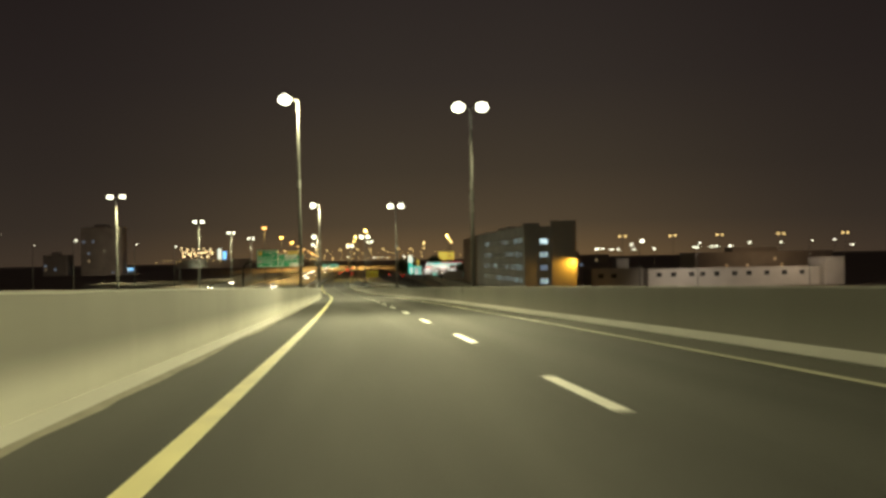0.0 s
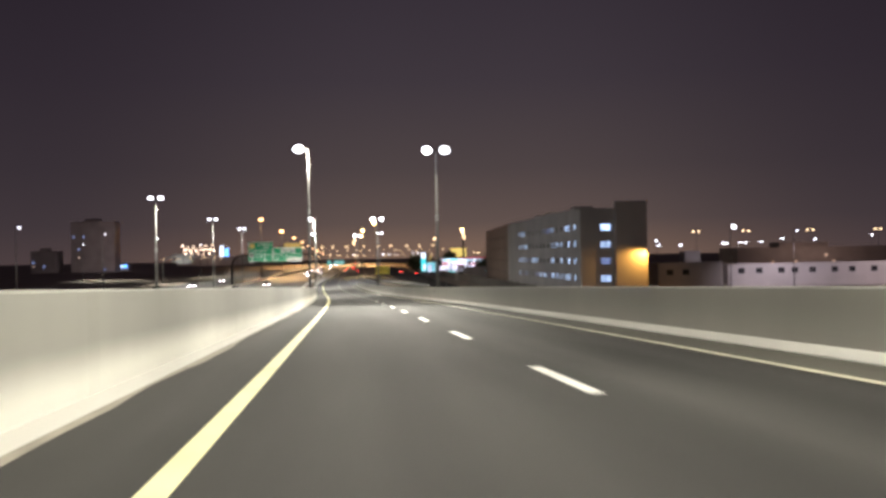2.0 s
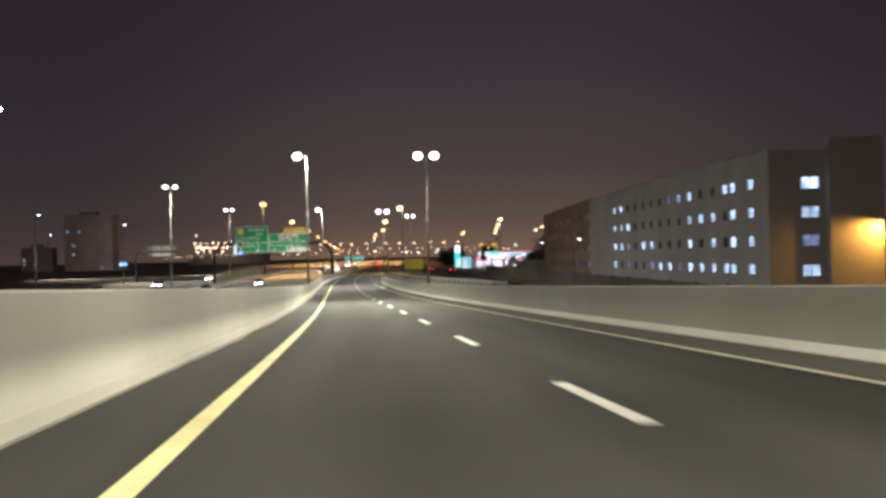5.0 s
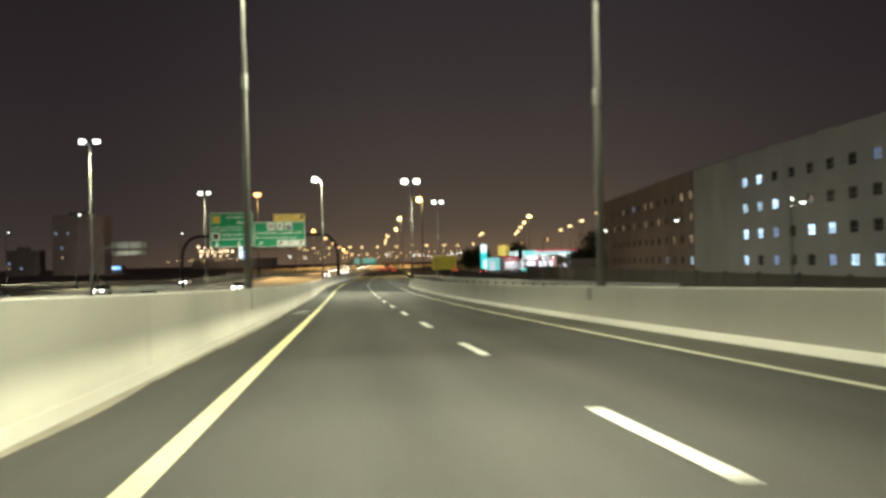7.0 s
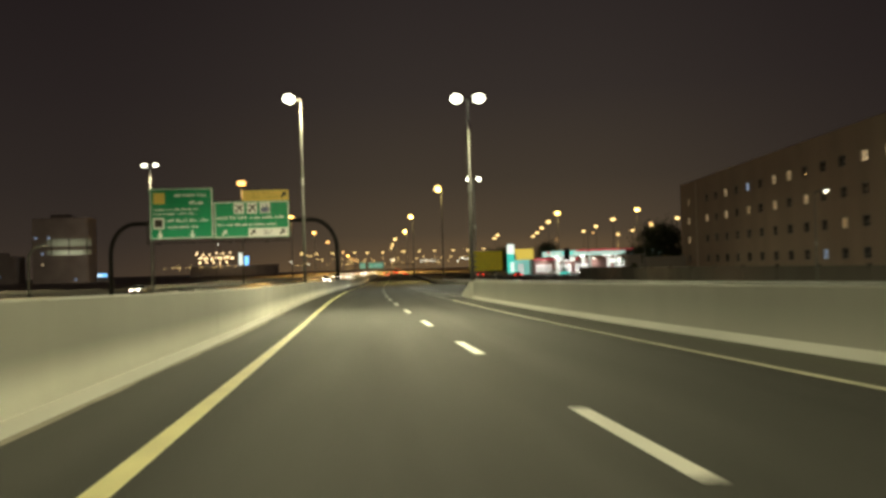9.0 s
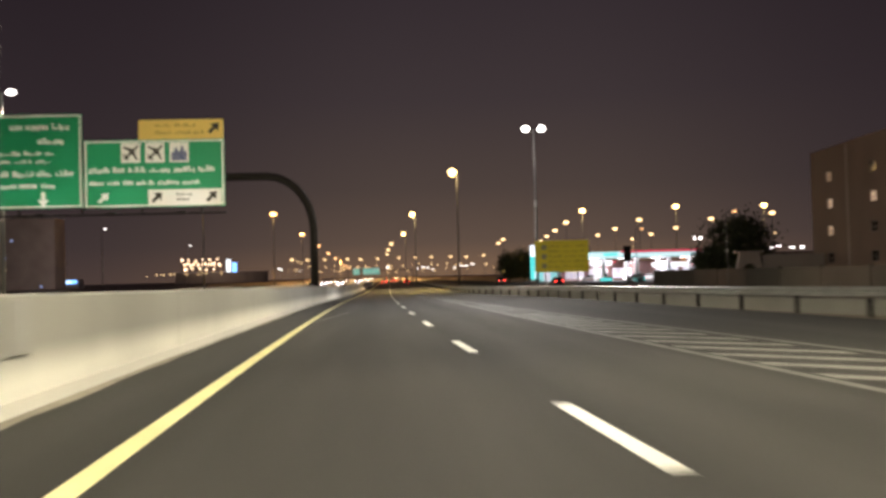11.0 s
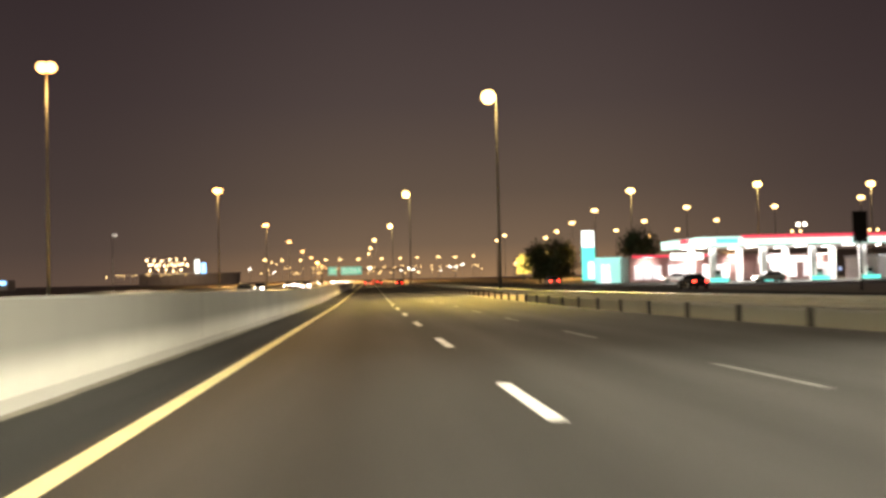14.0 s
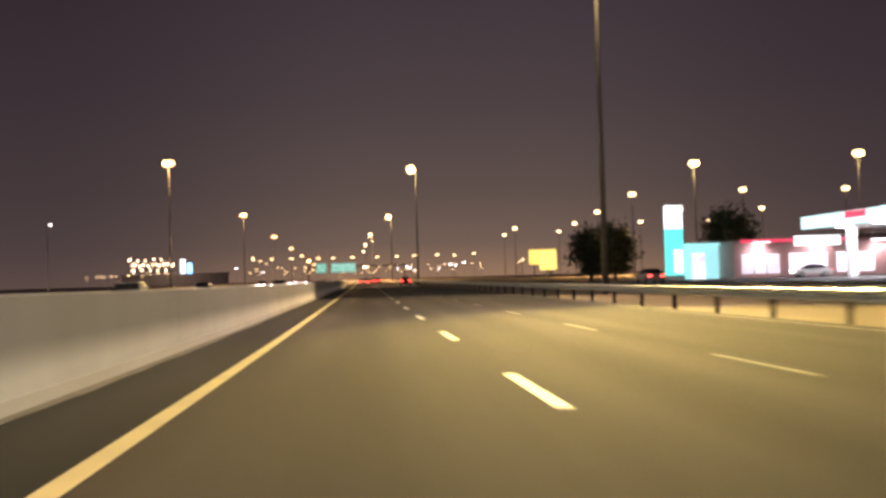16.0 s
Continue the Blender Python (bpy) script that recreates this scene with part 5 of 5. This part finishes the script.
# ================= petrol station =================
canopy = thing("petrol_canopy", Matrix.Translation((45, 498, 0.05)), "long lit petrol station canopy with a white fascia and red edge", "canopy")
part("deck", boxed(4.32, 36, 0.12, 16, 5.3, 6.5), M_COLUMN, canopy)
part("fascia", boxed(11.2, 36, 0.0, 0.118, 5.45, 6.3), M_FASCIA, canopy, "glowing white fascia")
part("fascia", boxed(4.2, 11.2, -0.5, 0.118, 5.3, 6.65, bevel=0.12), M_FASCIA, canopy, "glowing white fascia end")
part("fascia_badge", boxed(7.2, 10.4, -0.56, -0.502, 5.75, 6.4), M_TEAL, canopy, "teal glowing badge")
part("fascia_badge", boxed(4.14, 4.196, 2.5, 6.5, 5.85, 6.5), M_FASCIA_RED, canopy, "red glowing badge")
part("red_edge", boxed(11.2, 36, -0.03, 0.2, 6.502, 6.85), M_FASCIA_RED, canopy, "red glowing edge strip")
part("fascia", boxed(4.2, 4.318, 0.13, 16, 5.25, 6.55), M_FASCIA, canopy, "glowing white side fascia")
for i in range(4):
    for j in range(2):
        part("downlight", boxed(6 + 7.6 * i, 7.2 + 7.6 * i, 3.5 + 7 * j, 4.9 + 7 * j, 5.24, 5.297), M_CANOPY_LAMP, canopy)
for i, x in enumerate((8.0, 15.7, 23.3, 31.0)):
    for y in (3.2, 12.6):
        part("column", boxed(x - 0.45, x + 0.45, y - 0.4, y + 0.4, 0.0, 5.298, bevel=0.06), M_COLUMN, canopy)
pump0 = None
for i, x in enumerate((8.0, 15.7, 23.3, 31.0)):
    m = Matrix.Translation((45 + x, 498 + 1.4, 0.05))
    if pump0 is None:
        pump0 = thing("fuel_pump", m, "white fuel pump on a raised island", "fuel pump", "fuel pumps")
        part("island", boxed(-1.6, 1.6, -0.7, 0.9, 0, 0.15, bevel=0.03), M_CONCRETE, pump0)
        part("body", boxed(-0.5, 0.5, -0.3, 0.3, 0.152, 1.9, bevel=0.05), M_COLUMN, pump0)
        part("display", boxed(-0.35, 0.35, -0.32, -0.302, 1.25, 1.7), M_DARKGLASS, pump0)
        part("skirt", boxed(-1.4, 1.4, -0.62, -0.55, 0.152, 0.7), M_TEAL, pump0, "teal lit island guard")
        part("hose", tube(bmesh.new(), [(0.52, 0, 1.5), (0.7, 0, 0.9), (0.56, 0, 0.5)], 0.03, 6), M_RUBBER, pump0)
    else:
        copy_thing(pump0, m)
for x in (54, 64, 74):
    data = bpy.data.lights.new("canopy_light", "AREA")
    data.shape, data.size, data.size_y, data.energy, data.color = "RECTANGLE", 9, 12, 1150, (0.95, 1.0, 1.0)
    ob = new("canopy_light", data)
    ob.matrix_world = look((x, 506, 5.2), (x, 506.01, 0))
    tagged(ob, "light under the canopy", "light", kind="structure")
station = thing("station_shop", Matrix.Translation((48.9, 532, 0.05)), "lit petrol station shop with a pink wall", "building")
part("body", boxed(0, 38, 0.4, 14, 0, 4.5), M_PINKWALL, station)
part("roof_edge", boxed(-0.2, 38.2, -1.6, 14.2, 4.502, 4.75), M_PINKWALL, station)
part("red_edge", boxed(0, 14, -1.68, -1.604, 4.45, 4.8), M_FASCIA_RED, station, "red glowing edge strip")
for i in range(6):
    part("shop_window", boxed(0.9 + 6.3 * i, 5.9 + 6.3 * i, 0.3, 0.397, 0.5, 3.0), M_SHOP_GLASS if i != 3 else M_PINKWALL, station)
    for x in (2.5, 4.2):
        part("mullion", boxed(x + 6.3 * i - 0.05, x + 6.3 * i + 0.05, 0.24, 0.296, 0.5, 3.0), M_FRAME, station)
part("sign_board", boxed(7.0, 13.0, -1.75, -1.69, 3.9, 5.1), M_PYLON_WHITE, station, "glowing white sign board")
part("sign_board", boxed(24, 33, 0.1, 0.29, 3.2, 4.2), M_PYLON_WHITE, station, "glowing white sign board")
# unseen soffit lamps, added to brighten the pink shop front
for x in (3, 11, 19, 27, 35):
    part("added_soffit_lamp", boxed(x - 1.2, x + 1.2, -1.1, -0.6, 4.44, 4.5), M_CANOPY_LAMP, station)
    downlight("soffit_fill_light", (48.9 + x, 532 - 0.85, 4.4), 330, (1.0, 0.95, 0.93), 165, 0.3, toward=(48.9 + x, 532.3, 0))
side_shop = thing("service_building", Matrix.Translation((89, 520, 0.05)), "low pale service building with small lit windows", "building")
part("body", boxed(0, 34, 0.4, 12, 0, 3.6), M_BUILD_WHITE, side_shop)
part("roof_edge", boxed(-0.2, 34.2, 0.2, 12.2, 3.602, 4.1), M_STEEL, side_shop)
for i, x in enumerate((2, 6.5, 11, 17, 22, 28)):
    part("window", boxed(x, x + 2.6, 0.3, 0.397, 0.9, 2.5), (M_SHOP_GLASS, M_LITBLUE, M_DARKGLASS)[i % 3], side_shop)
# fill light added to brighten the service building's front
downlight("yard_fill_light", (96, 508, 7), 1500, (0.85, 0.95, 1.0), 140, 0.3, toward=(98, 520, 1))
kiosk = thing("car_wash", Matrix.Translation((44.4, 536, 0.05)), "small teal-lit car wash beside the price sign", "building")
# walls and roof emit, the teal light on them put into the material
part("body", boxed(0, 3.9, 0.2, 8, 0, 4.4), M_TEAL_WALL, kiosk, "teal glowing walls")
part("doorway", boxed(0.3, 2.0, 0.1, 0.198, 0, 3.4), M_SHOP_GLASS, kiosk, "bright open doorway")
part("roof", boxed(-0.15, 4.05, -0.1, 8.2, 4.402, 4.7), M_TEAL_WALL, kiosk)
pylon = thing("price_pylon", Matrix.Translation((41.3, 536, 0.05)), "tall glowing price sign, white above and teal below", "sign")
part("plinth", boxed(-0.1, 2.3, -0.1, 0.9, 0, 0.6), M_CONCRETE, pylon)
part("teal_panel", boxed(0, 2.2, 0, 0.8, 0.602, 6.7), M_TEAL, pylon, "teal glowing panel")
part("white_panel", boxed(0, 2.2, 0, 0.8, 6.704, 9.7, bevel=0.1), M_PYLON_WHITE, pylon, "white glowing panel")
part("price_panel", boxed(1.0, 2.05, -0.06, -0.004, 0.9, 3.9), M_PYLON_WHITE, pylon, "white glowing price strip")
# white lamp and sign post by the service road
street_lamp(11.6, (-1, 1), Matrix.Translation((95.9, 564, -0.1)), "white lamp behind the petrol station", "station lamps", M_BULB_WHITE, size=0.42)
dpost = thing("roadside_sign", Matrix.Translation((43.1, 439.6, -0.1)), "dark roadside sign seen from behind on one post", "road sign")
part("post", tube(bmesh.new(), [(0, 0, 0), (0, 0, 6.4)], 0.09, 10), M_DARKSTEEL, dpost)
part("board", boxed(-0.65, 0.65, -0.1, -0.04, 4.0, 6.6, bevel=0.02), M_DARKSTEEL, dpost)


# ================= trees =================
def tree(m, height, spread, seed, label, group="roadside trees", n=620, low=False):
    r = random.Random(seed)
    top = thing("tree", m, label, "tree", group)
    bm = bmesh.new()
    tube(bm, [(0, 0, -0.2), (0.1, 0.05, height * 0.25), (0.0, 0.1, height * 0.5)], [0.28, 0.22, 0.14], 8)
    limbs = []
    for i in range(7):
        a = 2 * math.pi * i / 7 + r.uniform(-0.3, 0.3)
        e = (math.cos(a) * spread * r.uniform(0.45, 0.75), math.sin(a) * spread * r.uniform(0.45, 0.75), height * r.uniform(0.5, 0.85))
        limbs.append(e)
        tube(bm, [(0.05, 0.05, height * 0.3), (e[0] * 0.5, e[1] * 0.5, height * 0.48), e], [0.12, 0.08, 0.03], 6)
    part("trunk", bm, M_BARK, top)
    bm = bmesh.new()
    hubs = limbs + [(r.uniform(-0.5, 0.5) * spread, r.uniform(-0.5, 0.5) * spread, height * r.uniform(0.62, 0.95)) for _ in range(6)]
    if low:
        hubs += [(r.uniform(-0.6, 0.6) * spread, r.uniform(-0.6, 0.6) * spread, height * r.uniform(0.15, 0.5)) for _ in range(8)]
    for i in range(n * 3):
        c = Vector(r.choice(hubs))
        p = c + Vector((r.gauss(0, 0.22) * spread, r.gauss(0, 0.22) * spread, r.gauss(0, 0.11) * height))
        if p.z < height * 0.12:
            continue
        d = Vector((r.uniform(-1, 1), r.uniform(-1, 1), r.uniform(-1, 1))).normalized()
        u = d.orthogonal().normalized()
        v = d.cross(u)
        s = r.uniform(0.22, 0.5)
        bm.faces.new([bm.verts.new(p + u * s * a + v * s * b * 0.55) for a, b in ((-1, 0), (0, -1), (1.2, 0), (0, 1))])
    part("crown", bm, M_LEAF, top)
    return top


tree(Matrix.Translation((40.0, 573, -0.1)), 8.4, 3.9, 1, "dark leafy tree beside the petrol station", n=1000, low=True)
tree(Matrix.Translation((45.5, 578, -0.1)), 8.8, 4.0, 2, "dark rounded tree beside the price sign", n=1000, low=True)
tree(Matrix.Translation((63.5, 458, -0.1)), 6.6, 4.2, 3, "dark bushy tree before the petrol station", low=True)
tree(Matrix.Translation((71.0, 462, -0.1)), 11.4, 7.2, 4, "large dark spreading tree behind the verge", n=1700, low=True)
tree(Matrix.Translation((57.5, 556, 0)), 10.0, 4.0, 6, "dark tree behind the canopy")


# ================= vehicles =================
def car(m, paint, label, group):
    """A saloon car, its front towards +y."""
    top = thing("car", m, label, "car", group)
    bm = bmesh.new()
    prof = [(-2.2, 0.35), (-2.25, 0.75), (-2.1, 0.95), (-1.35, 1.02), (0.85, 0.98), (1.9, 0.85), (2.2, 0.68), (2.22, 0.35)]
    sides = [[bm.verts.new((x, y, z)) for y, z in prof] for x in (-0.88, 0.88)]
    for k in range(len(prof)):
        bm.faces.new((sides[0][k], sides[0][(k + 1) % len(prof)], sides[1][(k + 1) % len(prof)], sides[1][k]))
    bm.faces.new(sides[0])
    bm.faces.new(sides[1][::-1])
    bmesh.ops.bevel(bm, geom=list(bm.edges), offset=0.05, segments=2, affect="EDGES")
    part("body", bm, paint, top, smooth=False)
    bm = bmesh.new()
    low, high = ((-1.75, 0.98), (1.15, 0.97)), ((-1.05, 1.45), (0.35, 1.46))
    vs = [bm.verts.new((x, y, z)) for x, (y, z) in ((-0.8, low[0]), (0.8, low[0]), (0.8, low[1]), (-0.8, low[1]), (-0.62, high[0]), (0.62, high[0]), (0.62, high[1]), (-0.62, high[1]))]
    for f in ((0, 1, 5, 4), (1, 2, 6, 5), (2, 3, 7, 6), (3, 0, 4, 7), (4, 5, 6, 7)):
        bm.faces.new([vs[i] for i in f])
    part("window_glass", bm, M_DARKGLASS, top)
    part("roof", boxed(-0.63, 0.63, -1.07, 0.37, 1.462, 1.50, bevel=0.015), paint, top)
    for x in (-0.86, 0.86):
        for y in (-1.35, 1.35):
            wheel = part("wheel", tube(bmesh.new(), [(x - 0.1, y, 0.32), (x + 0.1, y, 0.32)], 0.32, 16), M_RUBBER, top)
            part("rim", tube(bmesh.new(), [(x * 1.13 - 0.02, y, 0.32), (x * 1.13 + 0.02, y, 0.32)], 0.2, 12), M_STEEL, wheel)
    for x in (-0.62, 0.62):
        part("head_lamp", bulb(bmesh.new(), (x, 2.17, 0.66), 0.19, 0.08, 0.10), M_HEAD, top, "bright head lamp")
        part("tail_lamp", bulb(bmesh.new(), (x, -2.22, 0.80), 0.2, 0.06, 0.11), M_TAIL, top, "red tail lamp")
    part("bumper", boxed(-0.85, 0.85, 2.16, 2.27, 0.32, 0.52, bevel=0.03), paint, top)
    return top


PAINTS = [car_paint("white_car_paint", (0.75, 0.75, 0.73)), car_paint("silver_car_paint", (0.4, 0.41, 0.42)), car_paint("dark_car_paint", (0.04, 0.04, 0.05))]
kinds = [car(Matrix.Translation((1.9, 600, 0.0)), PAINTS[0], "white saloon car with red tail lamps on the motorway", "motorway cars"),
         car(Matrix.Translation((5.3, 655, 0.0)), PAINTS[1], "silver saloon car with red tail lamps on the motorway", "motorway cars"),
         car(Matrix.Translation((9.0, 580, 0.0)), PAINTS[2], "dark saloon car with red tail lamps on the motorway", "motorway cars")]
r = random.Random(21)
for i in range(15):
    copy_thing(kinds[i % 3], Matrix.Translation((r.choice((1.9, 5.3, 9.0)) + r.uniform(-0.3, 0.3), 690 + 55 * i + r.uniform(-16, 16), 0.0)))
oncoming = [car(Matrix.Translation((-11.5, 470, 0.03)) @ Matrix.Rotation(math.pi, 4, "Z"), PAINTS[0], "white oncoming car with bright head lamps", "oncoming cars"),
            car(Matrix.Translation((-15.5, 520, 0.03)) @ Matrix.Rotation(math.pi, 4, "Z"), PAINTS[1], "silver oncoming car with bright head lamps", "oncoming cars")]
for i in range(14):
    copy_thing(oncoming[i % 2], Matrix.Translation((r.choice((-10.5, -14.5, -18.5)) + r.uniform(-0.4, 0.4), 560 + 42 * i + r.uniform(-10, 10), 0.03)) @ Matrix.Rotation(math.pi, 4, "Z"))
for x, y in ((-37, 330), (-41, 300), (-38, 395), (-20, 290), (-16, 330)):
    copy_thing(oncoming[0], Matrix.Translation((x, y, 0.03)) @ Matrix.Rotation(math.pi, 4, "Z"))
car(Matrix.Translation((34, 455, 0.04)), PAINTS[2], "dark car with red tail lamps on the service road", "service road cars")
car(Matrix.Translation((29.5, 505, 0.04)), PAINTS[1], "silver car with red tail lamps on the service road", "service road cars")
for x, y, a in ((58, 493, 90), (66, 511, 90), (79, 494, 270), (54, 522, 80)):
    c = car(Matrix.Translation((x, y, 0.07)) @ Matrix.Rotation(radians(a), 4, "Z"), PAINTS[x % 2], "car standing on the petrol station forecourt", "forecourt cars")
